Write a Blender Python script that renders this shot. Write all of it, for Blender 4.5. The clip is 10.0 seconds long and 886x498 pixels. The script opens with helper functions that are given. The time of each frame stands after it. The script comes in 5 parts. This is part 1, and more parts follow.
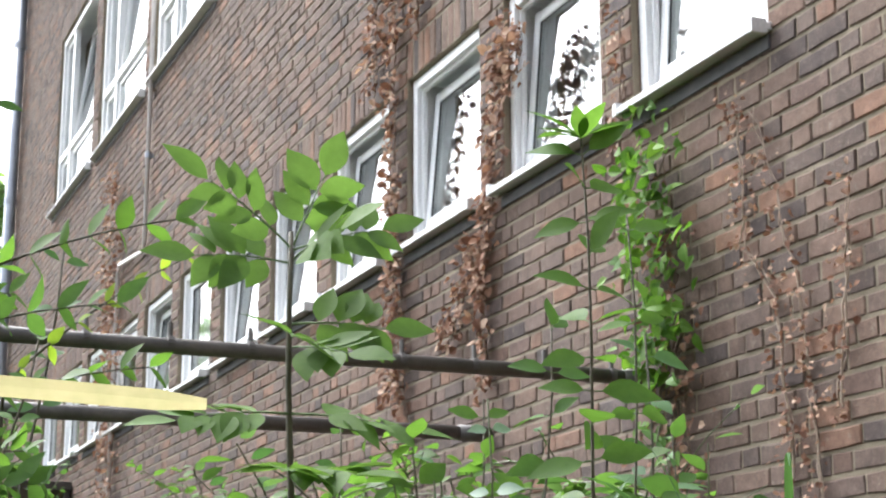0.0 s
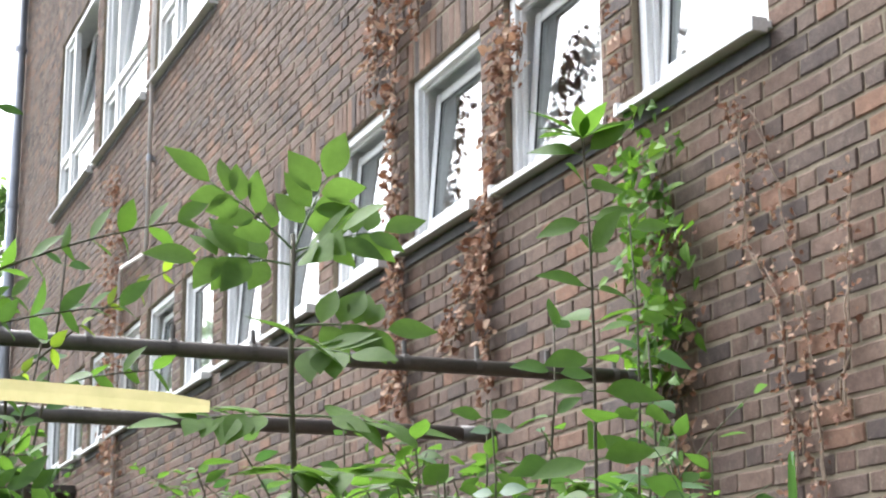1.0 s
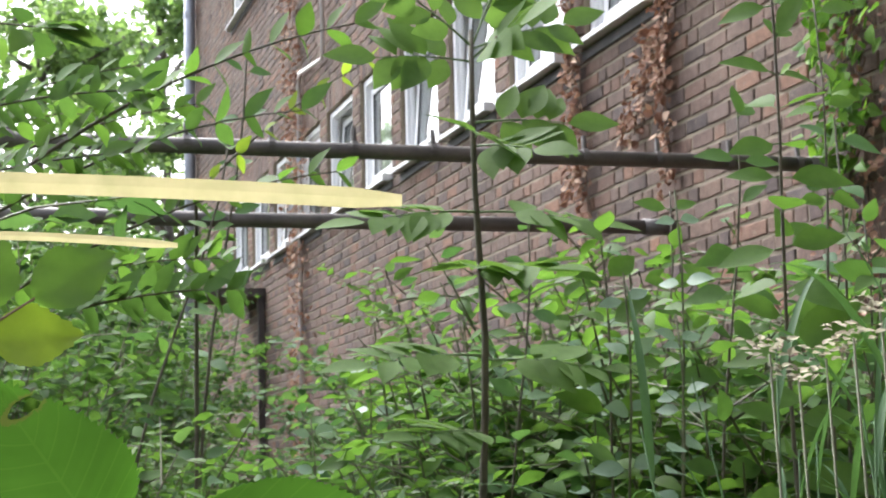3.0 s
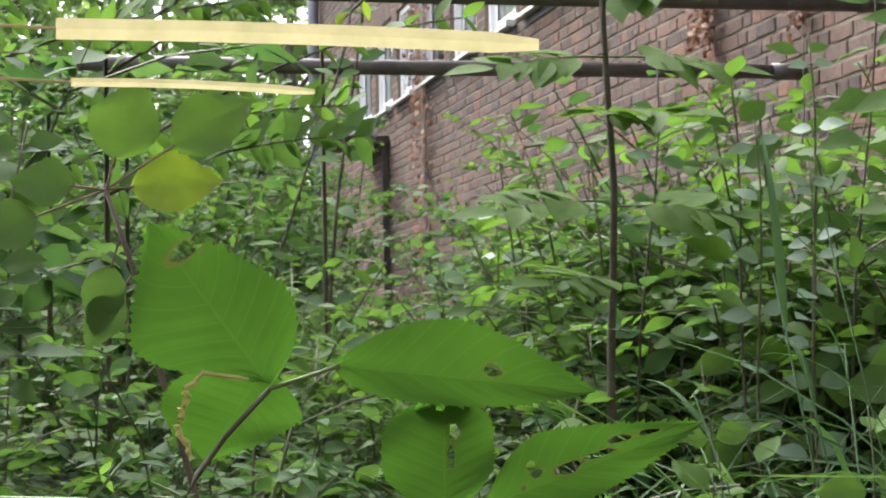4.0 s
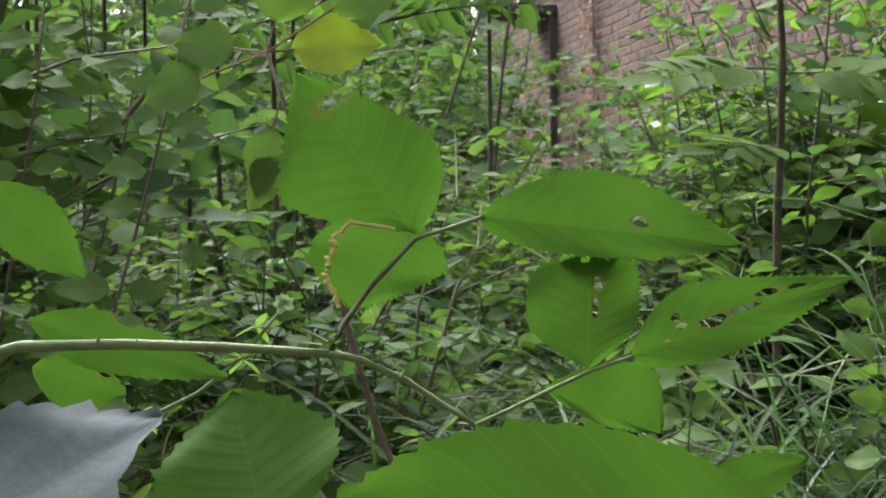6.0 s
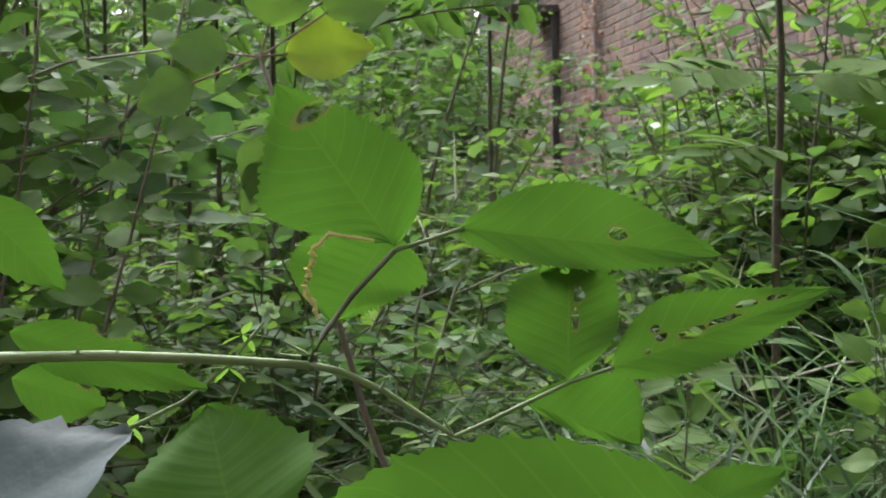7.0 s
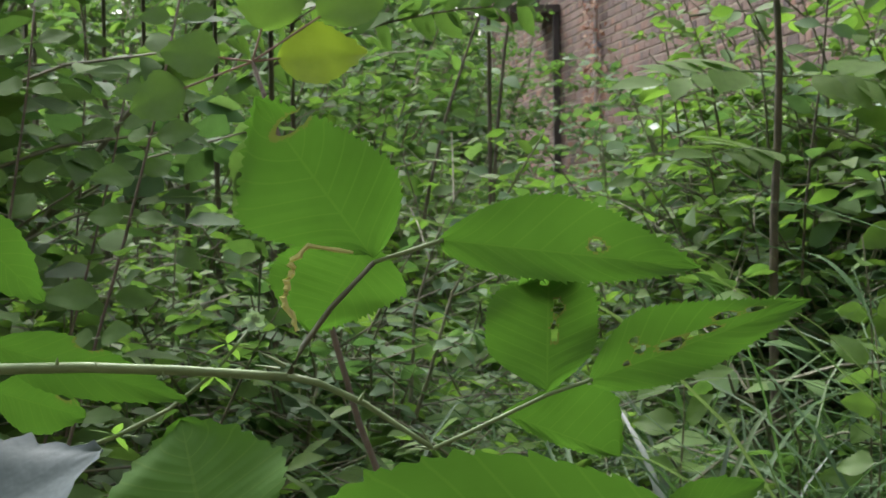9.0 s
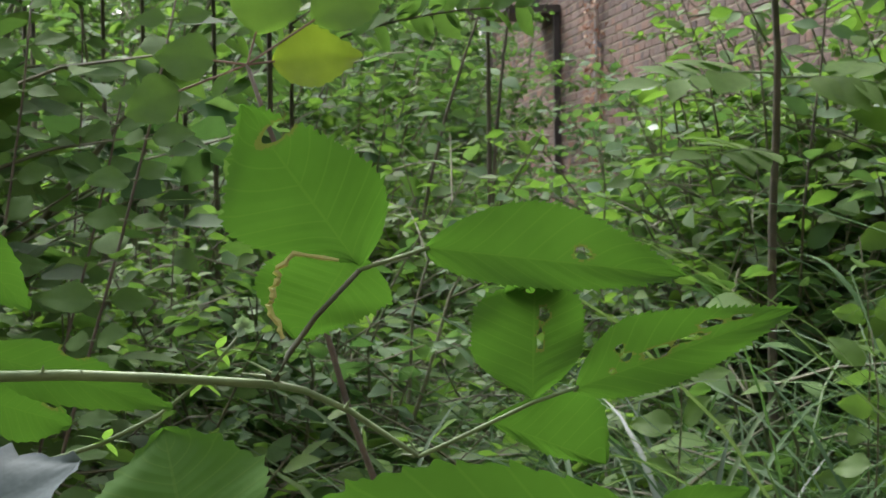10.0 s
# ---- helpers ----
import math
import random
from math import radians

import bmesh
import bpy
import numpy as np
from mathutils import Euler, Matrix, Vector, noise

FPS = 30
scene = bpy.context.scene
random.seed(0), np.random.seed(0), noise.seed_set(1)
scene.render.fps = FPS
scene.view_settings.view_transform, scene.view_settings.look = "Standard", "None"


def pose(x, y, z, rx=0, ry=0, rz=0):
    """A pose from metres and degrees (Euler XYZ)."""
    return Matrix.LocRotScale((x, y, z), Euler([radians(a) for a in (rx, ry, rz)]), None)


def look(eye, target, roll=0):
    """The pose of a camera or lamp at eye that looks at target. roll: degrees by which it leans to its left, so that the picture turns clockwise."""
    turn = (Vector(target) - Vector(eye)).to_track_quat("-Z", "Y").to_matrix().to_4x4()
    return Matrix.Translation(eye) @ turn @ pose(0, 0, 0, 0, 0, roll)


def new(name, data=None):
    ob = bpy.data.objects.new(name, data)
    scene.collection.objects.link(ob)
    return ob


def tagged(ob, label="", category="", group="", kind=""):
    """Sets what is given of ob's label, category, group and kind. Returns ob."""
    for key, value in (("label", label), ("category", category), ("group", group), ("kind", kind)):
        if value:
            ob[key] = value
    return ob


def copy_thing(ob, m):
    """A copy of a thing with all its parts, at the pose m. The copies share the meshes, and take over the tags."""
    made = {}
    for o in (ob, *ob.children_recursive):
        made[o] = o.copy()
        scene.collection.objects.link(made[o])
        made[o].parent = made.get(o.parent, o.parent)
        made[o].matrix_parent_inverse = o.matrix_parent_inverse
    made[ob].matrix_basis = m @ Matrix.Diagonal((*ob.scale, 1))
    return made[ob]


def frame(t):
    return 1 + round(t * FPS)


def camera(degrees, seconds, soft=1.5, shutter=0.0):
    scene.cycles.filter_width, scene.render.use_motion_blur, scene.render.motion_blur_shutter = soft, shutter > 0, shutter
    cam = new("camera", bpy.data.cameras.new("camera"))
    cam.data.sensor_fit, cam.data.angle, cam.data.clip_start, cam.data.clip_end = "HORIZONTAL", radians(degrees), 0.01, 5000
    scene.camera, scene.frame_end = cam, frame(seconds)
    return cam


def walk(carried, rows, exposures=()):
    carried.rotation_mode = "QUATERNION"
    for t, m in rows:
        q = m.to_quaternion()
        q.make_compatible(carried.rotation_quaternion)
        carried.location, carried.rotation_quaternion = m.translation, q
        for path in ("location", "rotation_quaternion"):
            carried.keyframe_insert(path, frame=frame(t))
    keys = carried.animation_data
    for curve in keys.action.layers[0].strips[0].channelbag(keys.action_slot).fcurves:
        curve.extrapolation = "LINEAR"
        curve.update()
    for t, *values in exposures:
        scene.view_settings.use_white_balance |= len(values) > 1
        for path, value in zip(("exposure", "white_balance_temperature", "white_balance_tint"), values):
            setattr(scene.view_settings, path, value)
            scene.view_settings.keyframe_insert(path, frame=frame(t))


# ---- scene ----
EYE_Z = 0.75
cam = camera(28.81, 10.0)
cam.data.dof.use_dof, cam.data.dof.focus_distance, cam.data.dof.aperture_fstop = True, 0.49, 112.0

# seconds, heading to the right of the wall's run, tilt, lean, slide to the right, slide up
PATH = [
    (0.0, 22.598, 14.094, -0.172, 0.0, 0.0), (0.5, 22.560, 14.151, -0.322, 0.0, 0.0),
    (1.0, 22.532, 14.124, -0.522, 0.0, 0.0), (1.5, 21.892, 13.421, -0.811, 0.0, 0.0),
    (2.0, 20.506, 12.069, -0.992, 0.0, 0.0), (2.5, 18.428, 9.813, -1.230, 0.0, 0.0),
    (2.7, 17.610, 8.900, -1.270, -0.0004, 0.0002), (3.2, 15.560, 6.460, -1.270, -0.0028, 0.0014),
    (3.8, 13.012, 3.430, -1.180, -0.0060, 0.0034), (4.0, 12.167, 2.445, -1.080, -0.0066, 0.0038),
    (4.5, 10.156, 0.073, -0.917, -0.0062, 0.0030), (5.0, 8.754, -1.185, -0.800, -0.0046, 0.0014),
    (5.5, 7.365, -1.585, -0.740, -0.0014, 0.0006), (5.7, 6.850, -1.700, -0.740, 0.0004, 0.0008),
    (6.2, 6.500, -1.780, -0.740, 0.0052, 0.0026), (6.8, 6.440, -1.790, -0.740, 0.0092, 0.0045),
    (7.5, 6.430, -1.790, -0.740, 0.0105, 0.0055), (8.0, 6.400, -1.800, -0.740, 0.0140, 0.0065),
    (8.5, 6.390, -1.800, -0.740, 0.0145, 0.0075), (9.0, 6.380, -1.805, -0.740, 0.0155, 0.0080),
    (9.5, 6.360, -1.810, -0.740, 0.0180, 0.0098), (10.0, 6.350, -1.810, -0.740, 0.0195, 0.0100),
]


def heading(yaw, tilt):
    y, p = radians(yaw), radians(tilt)
    return Vector((math.sin(y) * math.cos(p), math.cos(y) * math.cos(p), math.sin(p)))


def row(t, yaw, tilt, lean, right, up):
    side = Vector((math.cos(radians(yaw)), -math.sin(radians(yaw)), 0))
    yaw, tilt = yaw + (PATH[0][1] - yaw) * 0.0064, tilt + (PATH[0][2] - tilt) * 0.0064
    # the lens sits a little before the pivot of the tripod head
    eye = Vector((0, 0, EYE_Z + up)) + side * right + (heading(yaw, tilt) - heading(*PATH[0][1:3])) * 0.045
    return t, look(eye, eye + heading(yaw, tilt), lean)


EXPOSURES = [(0.0, 2.30, 6050, 10), (2.7, 2.25, 6050, 12), (4.5, 2.20, 6250, 15), (7.0, 2.17, 6250, 14), (10.0, 2.06, 6300, 13)]
walk(cam, [row(*r) for r in PATH], EXPOSURES)


def at(yaw, dist, z=0.0):
    """A place on the ground by its heading from the start and its distance, in metres."""
    return Vector((math.sin(radians(yaw)) * dist, math.cos(radians(yaw)) * dist, z))


# ---- light ----
SUN_HIGH, SUN_FROM = 52.0, 341.0  # the sun stands ahead and high, grazing the wall, under thin cloud
world = bpy.data.worlds.new("sky")
scene.world = world
world.use_nodes = True
wn = world.node_tree
sky = wn.nodes.new("ShaderNodeTexSky")
sky.sky_type, sky.sun_disc = "NISHITA", False
sky.sun_elevation, sky.sun_rotation = radians(SUN_HIGH), radians(SUN_FROM)
sky.air_density, sky.dust_density, sky.ozone_density = 1.2, 6.0, 0.6
wn.nodes["Background"].inputs["Strength"].default_value = 0.15
grey = wn.nodes.new("ShaderNodeRGBToBW")
veil = wn.nodes.new("ShaderNodeMix")  # thin white cloud before the blue
veil.data_type = "RGBA"
veil.inputs[0].default_value = 0.72
wn.links.new(sky.outputs["Color"], grey.inputs[0])
wn.links.new(sky.outputs["Color"], veil.inputs[6])
wn.links.new(grey.outputs[0], veil.inputs[7])
wn.links.new(veil.outputs[2], wn.nodes["Background"].inputs["Color"])
lamp = bpy.data.lights.new("sun", "SUN")
lamp.energy, lamp.angle, lamp.color = 0.9, radians(22), (1.0, 0.96, 0.9)
sun = new("sun", lamp)
sun.matrix_world = look(heading(SUN_FROM, SUN_HIGH) * 60, (0, 0, 0))


# ---- materials ----
def nodes_of(name):
    m = bpy.data.materials.new(name)
    m.use_nodes = True
    nt = m.node_tree
    return m, nt, nt.nodes["Principled BSDF"], nt.nodes, nt.links


def ramp(nt, fac, stops):
    r = nt.nodes.new("ShaderNodeValToRGB")
    while len(r.color_ramp.elements) < len(stops):
        r.color_ramp.elements.new(0.5)
    for e, (p, c) in zip(r.color_ramp.elements, stops):
        e.position, e.color = p, (*c, 1)
    nt.links.new(fac, r.inputs["Fac"])
    return r.outputs["Color"]


def noise_of(nt, scale, detail=4.0, rough=0.6, coord="Object", stretch=None):
    tc = nt.nodes.new("ShaderNodeTexCoord")
    n = nt.nodes.new("ShaderNodeTexNoise")
    n.inputs["Scale"].default_value, n.inputs["Detail"].default_value, n.inputs["Roughness"].default_value = scale, detail, rough
    if stretch:
        mp = nt.nodes.new("ShaderNodeMapping")
        mp.inputs["Scale"].default_value = stretch
        nt.links.new(tc.outputs[coord], mp.inputs["Vector"])
        nt.links.new(mp.outputs["Vector"], n.inputs["Vector"])
    else:
        nt.links.new(tc.outputs[coord], n.inputs["Vector"])
    return n.outputs["Fac"]


def mixed(nt, a, b, fac, mode="MIX"):
    m = nt.nodes.new("ShaderNodeMix")
    m.data_type, m.blend_type = "RGBA", mode
    for sock, v in ((m.inputs[6], a), (m.inputs[7], b), (m.inputs[0], fac)):
        if isinstance(v, (int, float)):
            sock.default_value = v
        elif isinstance(v, tuple):
            sock.default_value = (*v, 1)
        else:
            nt.links.new(v, sock)
    return m.outputs[2]


def bumped(nt, bsdf, height, strength, dist=0.01):
    b = nt.nodes.new("ShaderNodeBump")
    b.inputs["Strength"].default_value, b.inputs["Distance"].default_value = strength, dist
    nt.links.new(height, b.inputs["Height"])
    nt.links.new(b.outputs["Normal"], bsdf.inputs["Normal"])


def surface(name, low, high, scale=8.0, rough=0.6, metal=0.0, bump=0.2, fine=90.0, dist=0.004):
    """A material that varies from low to high in large stains and in fine grain."""
    m, nt, b, _, ln = nodes_of(name)
    big = noise_of(nt, scale)
    grain = noise_of(nt, fine, 2.0)
    col = mixed(nt, ramp(nt, big, [(0.3, low), (0.7, high)]), ramp(nt, grain, [(0.3, (0.75, 0.75, 0.75)), (0.7, (1, 1, 1))]), 0.6, "MULTIPLY")
    ln.new(col, b.inputs["Base Color"])
    b.inputs["Roughness"].default_value, b.inputs["Metallic"].default_value = rough, metal
    bumped(nt, b, grain, bump, dist)
    return m


def brick_material(name, single):
    m, nt, b, nd, ln = nodes_of(name)
    if single:
        rnd = nd.new("ShaderNodeObjectInfo").outputs["Random"]
    else:
        rnd = nd.new("ShaderNodeNewGeometry").outputs["Random Per Island"]
    col = ramp(nt, rnd, [(0.0, (0.085, 0.068, 0.064)), (0.2, (0.135, 0.102, 0.086)), (0.45, (0.17, 0.118, 0.092)),
                         (0.7, (0.148, 0.112, 0.096)), (0.88, (0.225, 0.132, 0.09)), (1.0, (0.105, 0.088, 0.086))])
    tc = nd.new("ShaderNodeNewGeometry").outputs["Position"]

    def spots(scale, detail, rough):
        n = nd.new("ShaderNodeTexNoise")
        n.inputs["Scale"].default_value, n.inputs["Detail"].default_value, n.inputs["Roughness"].default_value = scale, detail, rough
        ln.new(tc, n.inputs["Vector"])
        return n.outputs["Fac"]

    big, patch, grain = spots(0.9, 4.0, 0.65), spots(14.0, 4.0, 0.7), spots(95.0, 5.0, 0.75)
    col = mixed(nt, col, ramp(nt, big, [(0.3, (0.62, 0.62, 0.64)), (0.7, (1.15, 1.1, 1.04))]), 0.8, "MULTIPLY")
    col = mixed(nt, col, ramp(nt, patch, [(0.3, (0.55, 0.55, 0.56)), (0.62, (1.12, 1.1, 1.08))]), 0.75, "MULTIPLY")
    col = mixed(nt, col, (0.25, 0.215, 0.165), ramp(nt, spots(22.0, 6.0, 0.8), [(0.56, (0, 0, 0)), (0.72, (0.75, 0.75, 0.75))]))
    col = mixed(nt, col, ramp(nt, grain, [(0.25, (0.5, 0.5, 0.52)), (0.7, (1.2, 1.18, 1.15))]), 0.6, "MULTIPLY")
    ln.new(col, b.inputs["Base Color"])
    b.inputs["Roughness"].default_value = 0.92
    b.inputs["Specular IOR Level"].default_value = 0.25
    bumped(nt, b, mixed(nt, patch, grain, 0.5), 0.9, 0.008)
    return m


def leaf_material(name, dark, mid, light, gloss=0.42, vein=True, clear=0.35, shine=0.4, glow=(1.4, 1.5, 0.75)):
    """Foliage: gloss on top, light shining through, a tint for each leaf."""
    m, nt, b, nd, ln = nodes_of(name)
    rnd = nd.new("ShaderNodeNewGeometry").outputs["Random Per Island"]
    tint = (1.14, 0.97, 1.45) if mid[1] > 1.5 * mid[0] else (1, 1, 1)
    dark, mid, light = [tuple(c * k for c, k in zip(q, tint)) for q in (dark, mid, light)]
    col = ramp(nt, rnd, [(0.0, dark), (0.5, mid), (1.0, light)])
    spots = noise_of(nt, 45.0, 3.0)
    col = mixed(nt, col, ramp(nt, spots, [(0.3, (0.7, 0.75, 0.6)), (0.65, (1.08, 1.08, 1.0))]), 0.5, "MULTIPLY")
    ln.new(col, b.inputs["Base Color"])
    b.inputs["Roughness"].default_value = gloss
    b.inputs["Specular IOR Level"].default_value = shine
    if vein:
        bumped(nt, b, noise_of(nt, 120.0, 3.0), 0.25, 0.002)
    tr = nd.new("ShaderNodeBsdfTranslucent")
    ln.new(mixed(nt, col, glow, 1.0, "MULTIPLY"), tr.inputs["Color"])
    mx = nd.new("ShaderNodeMixShader")
    mx.inputs[0].default_value = clear
    ln.new(b.outputs[0], mx.inputs[1])
    ln.new(tr.outputs[0], mx.inputs[2])
    ln.new(mx.outputs[0], nd["Material Output"].inputs["Surface"])
    return m


def veined(m):
    """Adds a pale rib and side veins to a leaf material, along the leaf's own map."""
    nt = m.node_tree
    nd, ln = nt.nodes, nt.links
    b = nd["Principled BSDF"]
    uv = nd.new("ShaderNodeUVMap")
    uv.uv_map = "leaf"
    sep = nd.new("ShaderNodeSeparateXYZ")
    ln.new(uv.outputs[0], sep.inputs[0])

    def calc(op, a, c=None):
        n = nd.new("ShaderNodeMath")
        n.operation = op
        for sock, val in zip(n.inputs, (a, c)):
            if isinstance(val, (int, float)):
                sock.default_value = val
            elif val is not None:
                ln.new(val, sock)
        return n.outputs[0]

    across = calc("ABSOLUTE", sep.outputs[1])
    side = calc("FRACT", calc("MULTIPLY", calc("SUBTRACT", sep.outputs[0], calc("MULTIPLY", across, 0.2)), 9.0))
    near = calc("ABSOLUTE", calc("SUBTRACT", side, 0.5))
    veins = calc("MAXIMUM", calc("LESS_THAN", near, 0.045), calc("LESS_THAN", across, 0.022))
    old = b.inputs["Base Color"].links[0].from_socket
    ln.new(mixed(nt, old, (0.085, 0.15, 0.03), calc("MULTIPLY", veins, 0.42)), b.inputs["Base Color"])
    bumped(nt, b, calc("ADD", calc("MULTIPLY", calc("SINE", calc("MULTIPLY", near, 6.28)), 0.6), calc("MULTIPLY", noise_of(nt, 260.0, 3.0), 0.5)), 0.1, 0.0005)
    return m


def glass_material():
    m, nt, b, nd, ln = nodes_of("window_glass")
    b.inputs["Base Color"].default_value = (0.9, 0.95, 0.95, 1)
    b.inputs["Roughness"].default_value, b.inputs["IOR"].default_value = 0.02, 1.5
    b.inputs["Transmission Weight"].default_value = 1.0
    return m


BRICK = brick_material("brick_wall", False)
BRICK_ONE = brick_material("brick_single", True)
MORTAR = surface("mortar", (0.155, 0.128, 0.088), (0.26, 0.215, 0.15), 3.0, 0.95, 0, 0.6, 120, 0.01)
PAINT = surface("white_paint", (0.70, 0.71, 0.71), (0.80, 0.80, 0.79), 6.0, 0.38, 0, 0.03)
SILL = surface("sill_paint", (0.60, 0.61, 0.60), (0.74, 0.74, 0.72), 9.0, 0.5, 0, 0.08)
# dark grey for the strips that paint the shadow below the sills
SILL_SHADE = surface("sill_shade_grey", (0.045, 0.045, 0.048), (0.085, 0.082, 0.08), 8.0, 0.75, 0, 0.3)
GASKET = surface("rubber_gasket", (0.03, 0.03, 0.03), (0.06, 0.06, 0.06), 20, 0.7)
CURTAIN = surface("curtain_cloth", (0.62, 0.62, 0.60), (0.75, 0.75, 0.73), 5, 0.9, 0, 0.1)
ROOM = surface("room_plaster", (0.30, 0.29, 0.27), (0.38, 0.37, 0.35), 1.5, 0.9)
GLASS = glass_material()
STEEL = surface("weathered_steel", (0.075, 0.07, 0.066), (0.155, 0.14, 0.125), 6, 0.55, 0.2, 0.4, 70)
ZINC = surface("zinc_pipe", (0.30, 0.32, 0.36), (0.42, 0.44, 0.48), 4, 0.45, 0.5, 0.1)
PIPE_PAINT = surface("painted_pipe", (0.55, 0.50, 0.47), (0.66, 0.62, 0.58), 5, 0.6, 0, 0.1)
DARK_WOOD = surface("dark_timber", (0.035, 0.028, 0.024), (0.07, 0.055, 0.045), 9, 0.7)
SOIL = surface("soil", (0.045, 0.04, 0.027), (0.105, 0.088, 0.058), 2.0, 0.95, 0, 1.0, 40, 0.03)
ROOFING = surface("roof_felt", (0.05, 0.05, 0.05), (0.09, 0.09, 0.09), 2, 0.9)
BARK = surface("young_bark", (0.055, 0.052, 0.034), (0.11, 0.095, 0.06), 30, 0.7, 0, 0.5, 160)
TWIG = surface("brown_twig", (0.10, 0.065, 0.045), (0.19, 0.13, 0.09), 40, 0.8)
CANE = surface("green_cane", (0.085, 0.15, 0.045), (0.13, 0.2, 0.075), 60, 0.7, 0, 0.15, 300, 0.001)
TREE_BARK = surface("tree_bark", (0.06, 0.05, 0.04), (0.16, 0.14, 0.12), 6, 0.9, 0, 0.8, 30, 0.03)
STRAW = leaf_material("dry_straw", (0.38, 0.365, 0.24), (0.42, 0.40, 0.27), (0.46, 0.44, 0.30), 0.6, True, 0.4, 0.2, (1.25, 1.2, 0.95))
WITHERED = leaf_material("withered_rim", (0.44, 0.46, 0.2), (0.5, 0.52, 0.23), (0.56, 0.57, 0.26), 0.8, True, 0.3, 0.1, (1.1, 1.05, 0.8))
PETIOLE = surface("dark_petiole", (0.045, 0.06, 0.025), (0.075, 0.085, 0.035), 60, 0.7, 0, 0.15, 300, 0.001)
BITTEN = leaf_material("bitten_edge", (0.075, 0.105, 0.03), (0.09, 0.12, 0.035), (0.10, 0.13, 0.04), 0.8, True, 0.3, 0.05, (1.2, 1.2, 0.7))
RUNNER = surface("dry_runner", (0.24, 0.18, 0.13), (0.42, 0.34, 0.27), 30, 0.9)
LEAF = leaf_material("shrub_leaf", (0.046, 0.108, 0.026), (0.062, 0.142, 0.03), (0.092, 0.185, 0.036), 0.72, True, 0.4, 0.12)
LEAF_BLUE = leaf_material("dogwood_leaf", (0.04, 0.10, 0.03), (0.06, 0.14, 0.04), (0.085, 0.17, 0.05), 0.65, True, 0.38, 0.16)
LEAF_FRESH = leaf_material("sapling_leaf", (0.058, 0.13, 0.022), (0.07, 0.155, 0.026), (0.09, 0.185, 0.03), 0.55, True, 0.5, 0.12)
LEAF_SAPLING = leaf_material("ash_leaf", (0.085, 0.172, 0.036), (0.095, 0.188, 0.04), (0.105, 0.205, 0.044), 0.6, True, 0.45, 0.1)
LEAF_LIME = leaf_material("young_leaf", (0.14, 0.25, 0.02), (0.16, 0.27, 0.025), (0.19, 0.30, 0.035), 0.6, True, 0.5, 0.15)
LEAF_BRAMBLE = leaf_material("bramble_leaf", (0.037, 0.106, 0.013), (0.041, 0.115, 0.015), (0.046, 0.123, 0.017), 0.65, True, 0.36, 0.05, (1.35, 1.5, 0.7))
veined(LEAF_BRAMBLE)
LEAF_PALE = leaf_material("waxy_pale_leaf", (0.15, 0.24, 0.18), (0.18, 0.27, 0.20), (0.21, 0.30, 0.23), 0.5, True, 0.25, 0.3)
LEAF_GREY = leaf_material("waxy_grey_leaf", (0.036, 0.062, 0.044), (0.04, 0.068, 0.048), (0.044, 0.074, 0.052), 0.6, True, 0.2, 0.08)
LEAF_IVY = leaf_material("creeper_leaf", (0.05, 0.13, 0.015), (0.08, 0.19, 0.022), (0.12, 0.25, 0.03), 0.6, True, 0.35, 0.15)
LEAF_TREE = leaf_material("tree_leaf", (0.11, 0.17, 0.08), (0.14, 0.21, 0.10), (0.18, 0.26, 0.13), 0.5, False, 0.6)
LEAF_DEAD = leaf_material("dead_creeper_leaf", (0.12, 0.06, 0.042), (0.24, 0.13, 0.09), (0.46, 0.33, 0.255), 0.8, False, 0.15, 0.15, (1.2, 1.0, 0.8))
GRASS = leaf_material("sedge_blade", (0.035, 0.085, 0.026), (0.05, 0.118, 0.034), (0.085, 0.155, 0.05), 0.6, True, 0.3, 0.12)
GRASS_PALE = leaf_material("broad_sedge_blade", (0.075, 0.125, 0.07), (0.095, 0.15, 0.085), (0.13, 0.19, 0.11), 0.5, True, 0.3, 0.3)
STALK = surface("green_stalk", (0.06, 0.075, 0.03), (0.115, 0.12, 0.055), 30, 0.7)
SEED = surface("grass_seed", (0.20, 0.19, 0.12), (0.32, 0.30, 0.19), 60, 0.9)


